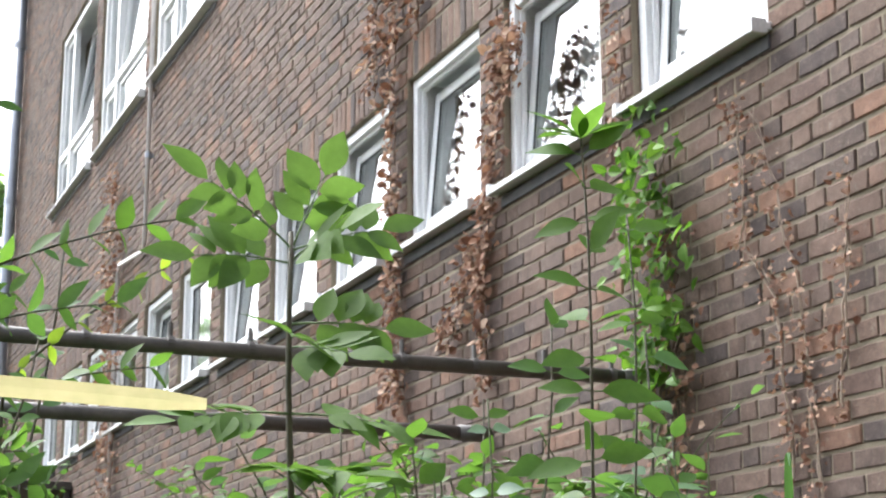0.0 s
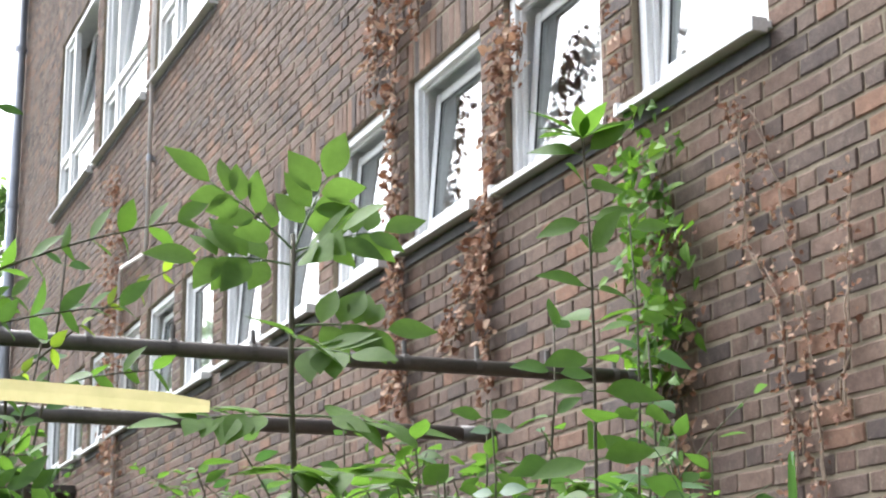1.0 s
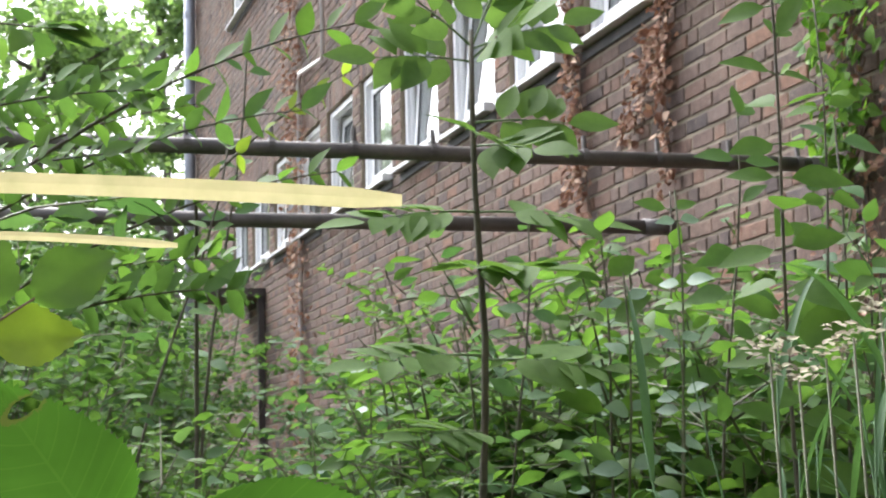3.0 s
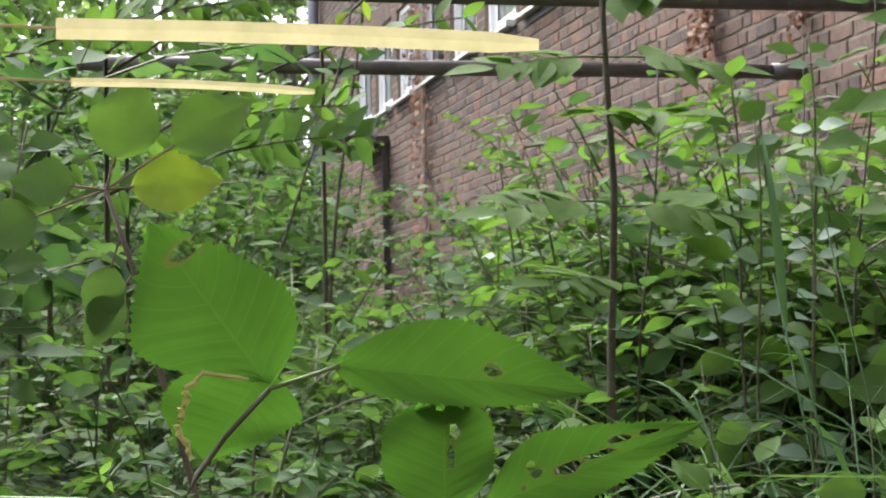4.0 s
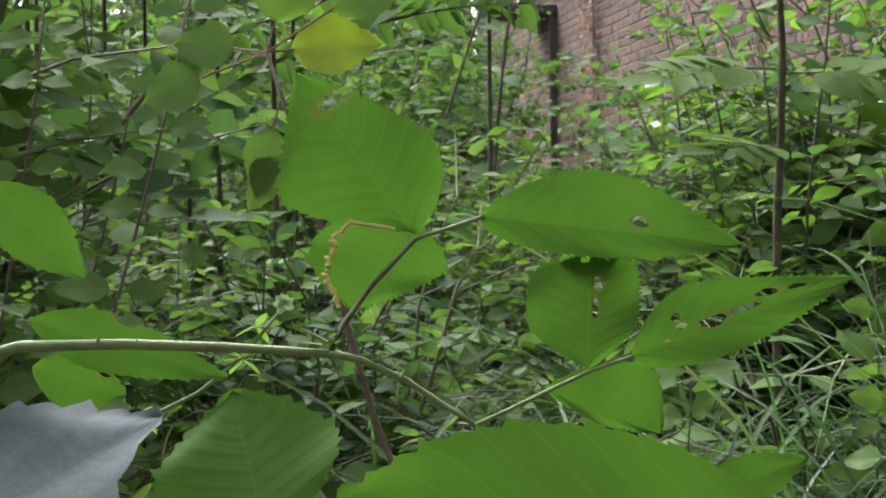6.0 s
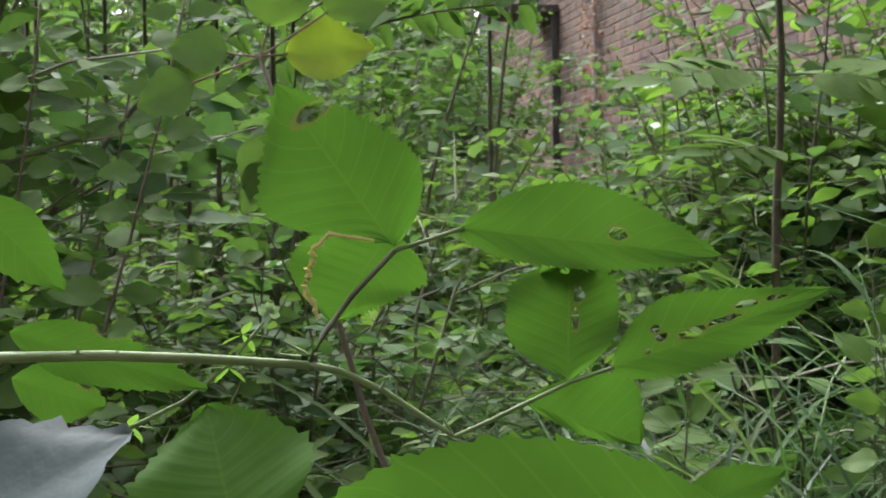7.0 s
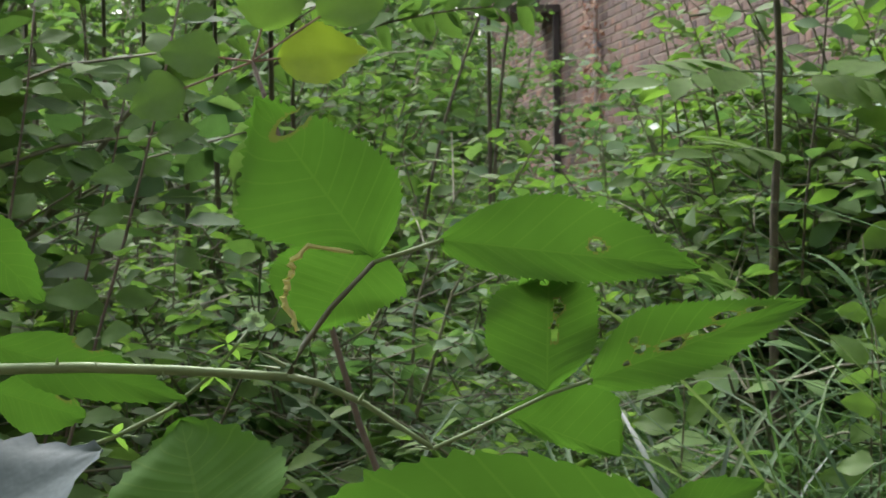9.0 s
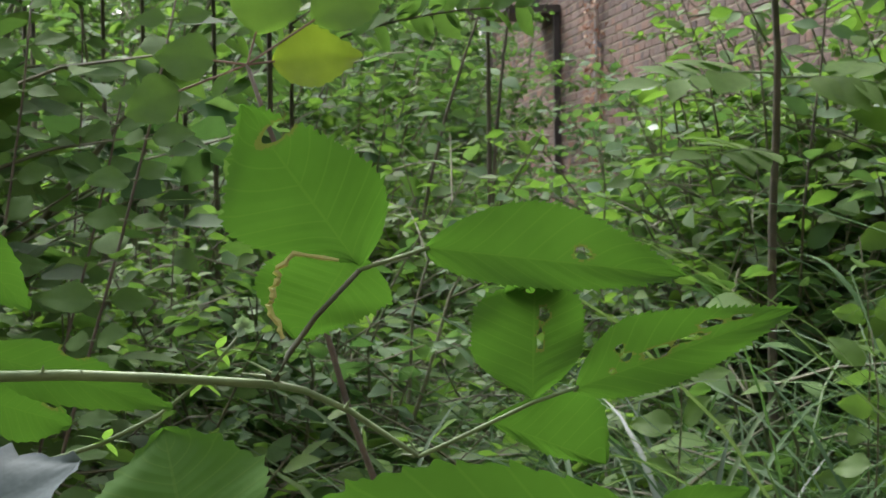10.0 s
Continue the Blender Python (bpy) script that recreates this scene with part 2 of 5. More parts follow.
# ---- mesh helpers ----
class Build:
    """Vertices and faces gathered for one mesh."""

    def __init__(self):
        self.v, self.f, self.uv, self.mi = [], [], [], []

    def add(self, verts, faces):
        n = len(self.v)
        self.v.extend(tuple(p) for p in verts)
        self.f.extend(tuple(i + n for i in f) for f in faces)

    def box(self, a, b):
        (x0, y0, z0), (x1, y1, z1) = a, b
        self.add([(x0, y0, z0), (x1, y0, z0), (x1, y1, z0), (x0, y1, z0), (x0, y0, z1), (x1, y0, z1), (x1, y1, z1), (x0, y1, z1)],
                 [(0, 3, 2, 1), (4, 5, 6, 7), (0, 1, 5, 4), (1, 2, 6, 5), (2, 3, 7, 6), (3, 0, 4, 7)])

    def tube(self, pts, radii, sides=6, caps=True):
        pts = [Vector(p) for p in pts]
        rings = []
        for i, p in enumerate(pts):
            d = (pts[min(i + 1, len(pts) - 1)] - pts[max(i - 1, 0)]).normalized()
            a = d.cross(Vector((0, 0, 1)) if abs(d.z) < 0.9 else Vector((1, 0, 0))).normalized()
            c = d.cross(a)
            r = radii[i] if isinstance(radii, (list, tuple)) else radii
            rings.append([p + (a * math.cos(2 * math.pi * k / sides) + c * math.sin(2 * math.pi * k / sides)) * r for k in range(sides)])
        faces = []
        for i in range(len(pts) - 1):
            for k in range(sides):
                a, b = i * sides + k, i * sides + (k + 1) % sides
                faces.append((a, b, b + sides, a + sides))
        if caps:
            faces.append(tuple(reversed(range(sides))))
            faces.append(tuple(range((len(pts) - 1) * sides, len(pts) * sides)))
        self.add([p for r in rings for p in r], faces)

    def mesh(self, name, material, smooth=False):
        me = bpy.data.meshes.new(name)
        me.from_pydata(self.v, [], self.f)
        me.materials.append(material)
        if self.uv:
            if self.mi:
                me.materials.append(BITTEN)
                me.polygons.foreach_set("material_index", self.mi)
            layer = me.uv_layers.new(name="leaf")
            idx = np.empty(len(me.loops), dtype=np.int32)
            me.loops.foreach_get("vertex_index", idx)
            layer.data.foreach_set("uv", np.array(self.uv, dtype=np.float32)[idx].ravel())
        if smooth:
            me.polygons.foreach_set("use_smooth", [True] * len(me.polygons))
        me.update()
        return me


def part(name, b, material, parent=None, label="", smooth=False):
    ob = new(name, b.mesh(name, material, smooth) if isinstance(b, Build) else b)
    if parent:
        ob.parent = parent
    if label:
        ob["label"] = label
    return ob


def thing(name, place, label, category, group="", kind=""):
    ob = new(name)
    ob.location = place
    ob.empty_display_size = 0.05
    return tagged(ob, label, category, group, kind)


def bevel(ob, width, segments=2):
    m = ob.modifiers.new("bevel", "BEVEL")
    m.width, m.segments, m.limit_method = width, segments, "ANGLE"
    return ob


def frame_of(d, up):
    """Axes of a leaf: along, across, normal."""
    d = Vector(d).normalized()
    n = Vector(up) - d * d.dot(Vector(up))
    n = n.normalized() if n.length > 1e-4 else d.orthogonal().normalized()
    return d, n.cross(d), n


def leaf(b, base, d, up, length, width, fold=0.18, droop=0.15, rows=3, full=0.45):
    """An oval pointed leaf, folded along its rib, its tip drooping."""
    a, c, n = frame_of(d, up)
    base = Vector(base)
    verts, faces = [base], []
    for i in range(1, rows):
        t = i / rows
        w = width * 0.53 * (math.sin(math.pi * t ** (0.8 if full < 0.5 else 1.1)) ** (1.05 if rows > 4 else 0.85))
        mid = base + a * (length * t) - n * (droop * length * t * t)
        verts += [mid + c * w + n * (fold * w), mid, mid - c * w + n * (fold * w)]
    verts.append(base + a * length - n * (droop * length))
    faces += [(0, 2, 1), (0, 3, 2)]
    for i in range(rows - 2):
        o = 1 + 3 * i
        faces += [(o, o + 1, o + 4, o + 3), (o + 1, o + 2, o + 5, o + 4)]
    o, e = 1 + 3 * (rows - 2), len(verts) - 1
    faces += [(o, o + 1, e), (o + 1, o + 2, e)]
    b.add(verts, faces)


def serrated(b, base, d, up, length, width, teeth=16, fold=0.12, droop=0.12, belly=0.4, bite=None, holes=(), tail=0.0, wave=0.03, cols=20, point=1.6, rim=0.6, lop=None, heart=0.0, tooth=1.0):
    """A large toothed leaf as a grid of cells across its rib; holes and a bite leave cells out."""
    a, c, n = frame_of(d, up)
    base = Vector(base)
    rows = teeth * 4

    def half(t, full, scale, power, sharp):
        """Half the leaf's width at t of its length, for a lopsided leaf."""
        return scale * (math.sin(math.pi * 0.5 * t / full) ** power if t < full else 1 - ((t - full) / (1 - full)) ** sharp)

    spots = [*holes, *([bite] if bite else [])]

    def depth(t, s):
        """How far t, s lies from the nearest hole's rim: under 1 inside it."""
        return min(((math.hypot((t - ht) / hr, (s - hs) / hw) / (1 + 0.14 * math.sin(5 * math.atan2(s - hs, t - ht) + 40 * ht)), (ht, hs)) for ht, hs, hr, hw in spots), default=(99, (0, 0)))

    gone = [[depth((i + 0.5) / rows, (k + 0.5) / cols * 2 - 1)[0] < 1 for k in range(cols)] for i in range(rows)]
    for i in range(rows + 1):
        for k in range(cols + 1):
            t, s = i / rows, k / cols * 2 - 1
            edge = abs(s) > 0.99
            round_it = [gone[a_][c_] for a_ in (i - 1, i) for c_ in (k - 1, k) if 0 <= a_ < rows and 0 <= c_ < cols]
            if any(round_it) and not all(round_it) and not edge:
                # draw the rim of a hole to its outline
                for _ in range(3):
                    r, (ht, hs) = depth(t, s)
                    t, s = ht + (t - ht) / max(r, 0.3), hs + (s - hs) / max(r, 0.3)
                t, s = min(max(t, 0.0), 1.0), min(max(s, -0.985), 0.985)
            if t < belly:
                shape = math.sin(math.pi * 0.5 * t / belly) ** 0.72
            else:
                u = (t - belly) / (1 - belly)
                shape = 1 - u ** point
                if tail and u > 1 - tail * 2:
                    shape = max(shape * 0.55, 0.06 * (1 - u) / tail)
            w = width * 0.5 * (half(t, *lop[0 if s > 0 else 1]) if lop else shape)
            saw = 0 if i in (0, rows) else ((i % 4) / 4 + (0.5 if i // 4 % 3 == 1 and i % 4 else 0)) * (0.8 + 0.3 * math.sin(2.3 * i))
            across = s * w + (math.copysign(saw * 0.04 * width * tooth, s) if edge and w > 0.03 * width else 0.0)
            along = t * length + (saw * 0.014 * length if edge else 0) - heart * length * abs(s) ** 1.5 * (1 - t) ** 3
            quilt = 0.0035 * width * math.cos(6.283 * 9 * (t - 0.2 * abs(s))) * min(1.0, 2 * abs(s)) * (1 - abs(s))
            lift = fold * abs(across) + wave * width * math.sin(11 * t + 2 * s) * abs(s) ** 2 - droop * length * t * t + quilt
            b.v.append(base + a * along + c * across + n * lift)
            b.uv.append((t, s))
    o0 = len(b.v) - (rows + 1) * (cols + 1)
    for i in range(rows):
        for k in range(cols):
            if gone[i][k]:
                continue
            o = o0 + i * (cols + 1) + k
            b.f.append((o, o + 1, o + cols + 2, o + cols + 1))
            b.mi.append(1 if depth((i + 0.5) / rows, (k + 0.5) / cols * 2 - 1)[0] < 1 + 0.5 * rim else 0)


def blade(b, base, d, length, width, bend, steps=7, twist=0.0):
    """An arching strap-like grass blade, creased along its middle."""
    base, d = Vector(base), Vector(d).normalized()
    flat = Vector((d.x, d.y, 0))
    flat = flat.normalized() if flat.length > 1e-3 else Vector((1, 0, 0))
    side = flat.cross(Vector((0, 0, 1)))
    p, ang = base.copy(), math.atan2(d.z, max(1e-3, math.hypot(d.x, d.y)))
    verts, faces = [], []
    for i in range(steps + 1):
        t = i / steps
        w = width * 0.5 * min(1.0, 0.5 + 2.5 * t) * max(0.04, (1 - t ** 2.5))
        dirn = flat * math.cos(ang) + Vector((0, 0, 1)) * math.sin(ang)
        nrm = dirn.cross(side)
        sd = side * math.cos(twist * t) + nrm * math.sin(twist * t)
        verts += [p + sd * w - nrm * (w * 0.35), p, p - sd * w - nrm * (w * 0.35)]
        p = p + dirn * (length / steps)
        ang -= bend / steps * (0.4 + 1.4 * t)
    for i in range(steps):
        o = 3 * i
        faces += [(o, o + 1, o + 4, o + 3), (o + 1, o + 2, o + 5, o + 4)]
    b.add(verts, faces)


def curve_pts(a, b, sag, steps=8, side=(0, 0, 1)):
    a, b, s = Vector(a), Vector(b), Vector(side)
    return [a.lerp(b, i / steps) + s * (sag * 4 * (i / steps) * (1 - i / steps)) for i in range(steps + 1)]


# ---- ground ----
def ground():
    b = Build()
    ticks = sorted({*[round(-6 + 12 * i / 40, 3) for i in range(41)], -900, -300, -100, -50, -25, -12, 12, 25, 50, 100, 300, 900})
    tocks = sorted({*[round(-4 + 30 * i / 60, 3) for i in range(61)], -900, -300, -100, -40, -12, 40, 80, 160, 400, 900})
    m = len(tocks)
    for x in ticks:
        for y in tocks:
            z = 0.05 * noise.noise(Vector((x * 0.9, y * 0.9, 0))) if abs(x) < 12 and abs(y) < 40 else 0
            b.v.append((x, y, z - 0.03))
    for i in range(len(ticks) - 1):
        for j in range(m - 1):
            o = i * m + j
            b.f.append((o, o + m, o + m + 1, o + 1))
    ob = part("ground", b, SOIL, smooth=True)
    return tagged(ob, "dark garden soil under weeds and leaf litter", "ground", kind="structure")


ground()

# ---- house ----
WALL_X, DEEP, BED = 3.5, 0.36, 0.0855
SILL_Z, HEAD_Z = EYE_Z + 2.41, EYE_Z + 3.43
PITCH, OPEN_W = 1.35, 1.05
LOW = [(5.20 + PITCH * k, 5.20 + PITCH * k + OPEN_W) for k in range(12)]
UP_SILL, UP_HEAD = EYE_Z + 5.66, EYE_Z + 7.98
UPPER = [(18.78 - 2.68 * k, 21.10 - 2.68 * k) for k in range(3)]
WALL_Y0, WALL_Y1, WALL_TOP = 1.2, 24.8, 11.4
OPENINGS = [(a, b, SILL_Z, HEAD_Z) for a, b in LOW] + [(a, b, UP_SILL, UP_HEAD) for a, b in UPPER]


def free_cells():
    ys = sorted({WALL_Y0, WALL_Y1, *[v for o in OPENINGS for v in o[:2]]})
    for y0, y1 in zip(ys, ys[1:]):
        cuts = sorted((o[2], o[3]) for o in OPENINGS if o[0] < (y0 + y1) / 2 < o[1])
        z = -0.3
        for c0, c1 in cuts:
            yield y0, y1, z, c0
            z = c1
        yield y0, y1, z, WALL_TOP


def house_wall():
    b = Build()
    for y0, y1, z0, z1 in free_cells():
        b.box((WALL_X + 0.0045, y0, z0), (WALL_X + DEEP, y1, z1))
    ob = part("wall_east", b, MORTAR)
    return tagged(ob, "long red-brown brick house wall with pale mortar joints", "wall", kind="structure")


wall = house_wall()


def soldier_top(h):
    return -0.2 + math.ceil((h + 0.2 + 0.225) / BED) * BED


def brick_plan():
    """Rows of stretchers and headers in a mixed bond, broken at the openings: y0, y1, z0, z1, push."""
    rng = random.Random(11)
    out = []
    z, course = -0.2, 0
    while z < WALL_TOP - BED:
        z0, z1 = z + 0.0075, z + BED - 0.0075
        holes = []
        for a, b, s, h in OPENINGS:
            top = soldier_top(h) - 0.01
            if z1 > s and z0 < top:
                holes.append((a, b))
        holes.sort()
        y = WALL_Y0
        spans = []
        for a, b in holes:
            spans.append((y, a))
            y = b
        spans.append((y, WALL_Y1))
        for s0, s1 in spans:
            if s1 - s0 < 0.04:
                continue
            y = s0 + (0 if course % 2 else -0.062)
            while y < s1 - 0.02:
                w = 0.25 if rng.random() < 0.55 else 0.125
                a, b = max(y, s0), min(y + w, s1)
                if s1 - b < 0.05:
                    b = s1
                if b - a > 0.03:
                    out.append((a + 0.0045, b - 0.0045, z0, z1, rng.uniform(-0.001, 0.0055)))
                y = b if b == s1 else y + w
        z += BED
        course += 1
    for a, b, s, h in OPENINGS:
        n = round((b - a) / BED)
        for i in range(n):
            w = (b - a) / n
            out.append((a + i * w + 0.005, a + (i + 1) * w - 0.005, h + 0.004, soldier_top(h) - 0.006, rng.uniform(-0.003, 0.004)))
    return out


def brick_shape(b, y0, y1, z0, z1, push, rng, x=WALL_X):
    """One brick with worn, uneven front edges and a slightly twisted face."""
    f, r, k = x - push, x + 0.03, 0.005
    fr, md, bk = [], [], []
    wide = y1 - y0 > 0.17
    ring_pts = [(y0, z0), *([((y0 + y1) / 2, z0)] if wide else []), (y1, z0), (y1, z1), *([((y0 + y1) / 2, z1)] if wide else []), (y0, z1)]
    cy, cz = (y0 + y1) / 2, (z0 + z1) / 2
    for y, z in ring_pts:
        wy, wz = rng.uniform(-0.003, 0.006), rng.uniform(-0.003, 0.006)
        sy, sz = (y < cy) - (y > cy), (z < cz) - (z > cz)
        fr.append((f + rng.uniform(-0.0015, 0.0015), y + sy * (k + wy), z + sz * (k * 0.8 + wz)))
        md.append((f + k, y + sy * max(-0.001, wy * 0.6), z + sz * max(-0.001, wz * 0.6)))
        bk.append((r, y, z))
    n = len(ring_pts)
    faces = [tuple(reversed(range(n)))]
    for o in (0, n):
        for i in range(n):
            j = (i + 1) % n
            faces.append((o + i, o + j, o + n + j, o + n + i))
    b.add(fr + md + bk, faces)


def lay_bricks():
    rng = random.Random(5)
    rest = Build()
    plan = brick_plan()
    near = sorted((p for p in plan if 4.7 < p[0] < 6.6 and 1.3 < p[2] < 3.3), key=lambda p: (p[0] - 5.5) ** 2 + (p[2] - 2.4) ** 2)[:290]
    chosen = set(near)
    for p in plan:
        if p not in chosen:
            brick_shape(rest, *p, rng)
    joined = part("brickwork", rest, BRICK, wall)
    joined["kind"] = "stuff"
    shared = {}
    for y0, y1, z0, z1, push in near:
        key = (round((y1 - y0) / 0.02), round((z1 - z0) / 0.02), rng.randrange(4))
        if key not in shared:
            b = Build()
            w, h = (y1 - y0) / 2, (z1 - z0) / 2
            brick_shape(b, -w, w, -h, h, 0.0, rng, 0.0)
            shared[key] = (b.mesh("brick", BRICK_ONE), w, h)
        me, w, h = shared[key]
        ob = new("brick", me)
        ob.parent = wall
        ob.location = (WALL_X - push, (y0 + y1) / 2, (z0 + z1) / 2)
        ob.scale = (1, (y1 - y0) / 2 / w, (z1 - z0) / 2 / h)


def reveals():
    """Brick linings of the window openings."""
    rng = random.Random(8)
    b = Build()
    for a, c, s, h in OPENINGS:
        z = s
        while z < h - 0.03:
            z1 = min(z + BED, h)
            for y0, y1 in ((a - 0.004, a + 0.006), (c - 0.006, c + 0.004)):
                b.box((WALL_X + 0.034, y0, z + 0.005), (WALL_X + 0.12, y1, z1 - 0.005))
            z = z1
    ob = part("reveal_brickwork", b, BRICK, wall)
    ob["kind"] = "stuff"


reveals()


def bar(b, y0, y1, z0, z1, x0, x1):
    b.box((x0, y0, z0), (x1, y1, z1))


def ring(y0, y1, z0, z1, x0, x1, w):
    b = Build()
    bar(b, y0, y0 + w, z0, z1, x0, x1)
    bar(b, y1 - w, y1, z0, z1, x0, x1)
    bar(b, y0 + w, y1 - w, z0, z0 + w, x0 + 0.002, x1 - 0.002)
    bar(b, y0 + w, y1 - w, z1 - w, z1, x0 + 0.002, x1 - 0.002)
    return b


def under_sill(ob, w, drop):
    """A dark strip set almost flush below the sill, standing in for its shadow."""
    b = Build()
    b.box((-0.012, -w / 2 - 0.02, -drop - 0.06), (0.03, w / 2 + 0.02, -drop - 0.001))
    bevel(part("sill_bed", b, SILL_SHADE, ob, "dark grey strip painted as the shade under the sill"), 0.004)


def set_forward(ob):
    """Frame and casement stand close behind the face of the wall."""
    for o in ob.children:
        if o.name.split(".")[0] not in ("window_sill", "sill_bed", "curtain"):
            o.location.x -= 0.06
    return ob


def low_window(a, c, tilt, index):
    """A narrow casement tilted inwards at its top, with sill, frame, sash, pane and curtain."""
    w, h = c - a, HEAD_Z - SILL_Z
    ob = thing("window_%d" % index, (WALL_X, (a + c) / 2, SILL_Z), "white painted casement window tilted open with a sloping sill", "window", "lower windows", "structure")
    y0, y1 = -w / 2 + 0.008, w / 2 - 0.008
    bevel(part("window_frame", ring(y0, y1, 0.022, h - 0.004, 0.095, 0.165, 0.06), PAINT, ob), 0.006)
    inner = ring(y0 + 0.06, y1 - 0.06, 0.082, h - 0.064, 0.125, 0.155, 0.018)
    bevel(part("rebate", inner, PAINT, ob), 0.004)
    sash = part("sash", ring(y0 + 0.082, y1 - 0.082, 0, h - 0.19, 0, 0.055, 0.062), PAINT, ob)
    bevel(sash, 0.008)
    sash.location = (0.135, 0, 0.1)
    sash.rotation_euler = (0, radians(tilt), 0)
    g = Build()
    bar(g, y0 + 0.14, y1 - 0.14, 0.055, h - 0.248, 0.02, 0.026)
    pane = part("pane", g, GLASS, sash)
    pane.visible_shadow = False
    part("gasket", ring(y0 + 0.14, y1 - 0.14, 0.057, h - 0.25, 0.008, 0.018, 0.008), GASKET, sash)
    bevel(part("lining", ring(y0 - 0.006, y1 + 0.006, 0.002, h - 0.002, 0.168, 0.362, 0.018), PAINT, ob, "white painted inner lining"), 0.003)
    s = Build()
    s.add([(-0.085, -w / 2 - 0.03, -0.036), (-0.085, w / 2 + 0.03, -0.036), (-0.085, w / 2 + 0.03, -0.006), (-0.085, -w / 2 - 0.03, -0.006),
           (0.13, -w / 2 - 0.03, -0.0), (0.13, w / 2 + 0.03, -0.0), (0.13, w / 2 + 0.03, 0.034), (0.13, -w / 2 - 0.03, 0.034)],
          [(0, 3, 2, 1), (4, 5, 6, 7), (0, 1, 5, 4), (1, 2, 6, 5), (2, 3, 7, 6), (3, 0, 4, 7)])
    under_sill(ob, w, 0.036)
    for side in (-1, 1):
        s.box((-0.09, side * (w / 2 + 0.016) - 0.016, -0.042), (-0.02, side * (w / 2 + 0.016) + 0.014, 0.018))
    bevel(part("window_sill", s, SILL, ob), 0.004)
    cl = Build()
    n = 26
    for i in range(n + 1):
        y = y0 + 0.1 + (y1 - y0 - 0.2) * i / n
        x = 0.40 + 0.025 * math.sin(i * 1.45) + 0.012 * math.sin(i * 3.1 + index)
        cl.v += [(x, y, 0.05), (x + 0.01, y, h * 0.5), (x, y, h + 0.02)]
    for i in range(n):
        o = 3 * i
        cl.f += [(o, o + 3, o + 4, o + 1), (o + 1, o + 4, o + 5, o + 2)]
    part("curtain", cl, CURTAIN, ob, "white net curtain hanging in folds", True)
    return set_forward(ob)


def upper_window(a, c, index, tilt):
    """A wide window with a narrow light, a broad casement and low panes under a transom."""
    w, h = c - a, UP_HEAD - UP_SILL
    ob = thing("window_%d" % index, (WALL_X, (a + c) / 2, UP_SILL), "wide white window with a transom and two upper lights", "window", "upper windows", "structure")
    y0, y1 = -w / 2 + 0.008, w / 2 - 0.008
    bevel(part("window_frame", ring(y0, y1, 0.03, h - 0.004, 0.09, 0.17, 0.08), PAINT, ob), 0.006)
    b = Build()
    bar(b, y0 + 0.08, y1 - 0.08, 0.66, 0.74, 0.092, 0.168)
    bevel(part("transom", b, PAINT, ob), 0.006)
    split = y1 - 0.70
    b = Build()
    bar(b, split - 0.045, split + 0.045, 0.74, h - 0.084, 0.094, 0.166)
    bar(b, split - 0.045, split + 0.045, 0.11, 0.66, 0.094, 0.166)
    bevel(part("mullion", b, PAINT, ob), 0.006)
    for p0, p1, q0, q1, lean in ((y0 + 0.09, split - 0.055, 0.75, h - 0.095, tilt), (split + 0.055, y1 - 0.09, 0.75, h - 0.095, 0),
                                 (y0 + 0.09, split - 0.055, 0.12, 0.65, 0), (split + 0.055, y1 - 0.09, 0.12, 0.65, 0)):
        sash = part("sash", ring(p0, p1, 0, q1 - q0, 0, 0.05, 0.055), PAINT, ob)
        bevel(sash, 0.006)
        sash.location = (0.125, 0, q0)
        sash.rotation_euler = (0, radians(lean), 0)
        g = Build()
        bar(g, p0 + 0.05, p1 - 0.05, 0.05, q1 - q0 - 0.05, 0.02, 0.026)
        part("pane", g, GLASS, sash).visible_shadow = False
    bevel(part("lining", ring(y0 - 0.006, y1 + 0.006, 0.002, h - 0.002, 0.172, 0.362, 0.018), PAINT, ob, "white painted inner lining"), 0.003)
    s = Build()
    s.box((-0.085, -w / 2 - 0.03, -0.022), (0.12, w / 2 + 0.03, 0.0))
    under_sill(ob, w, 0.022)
    for side in (-1, 1):
        s.box((-0.065, side * (w / 2 + 0.012) - 0.02, -0.04), (0.02, side * (w / 2 + 0.012) + 0.02, 0.05))
    bevel(part("window_sill", s, SILL, ob), 0.004)
    cl = Build()
    n = 60
    for i in range(n + 1):
        y = y0 + 0.1 + (y1 - y0 - 0.2) * i / n
        x = 0.41 + 0.03 * math.sin(i * 1.3)
        cl.v += [(x, y, 0.05), (x, y, h)]
    for i in range(n):
        cl.f.append((2 * i, 2 * i + 2, 2 * i + 3, 2 * i + 1))
    if index != 13:
        part("curtain", cl, CURTAIN, ob, "white net curtain hanging in folds", True)
    return set_forward(ob)


for k, (a, c) in enumerate(LOW):
    low_window(a, c, (4.5, 4.6, 4.8, 4.5, 4.6, 4.0, 0.0, 4.5, 0.0, 4.0, 0.0, 0.0)[k], k + 1)
for k, (a, c) in enumerate(UPPER):
    upper_window(a, c, k + 13, (7.0, 4.0, 0.0)[k])


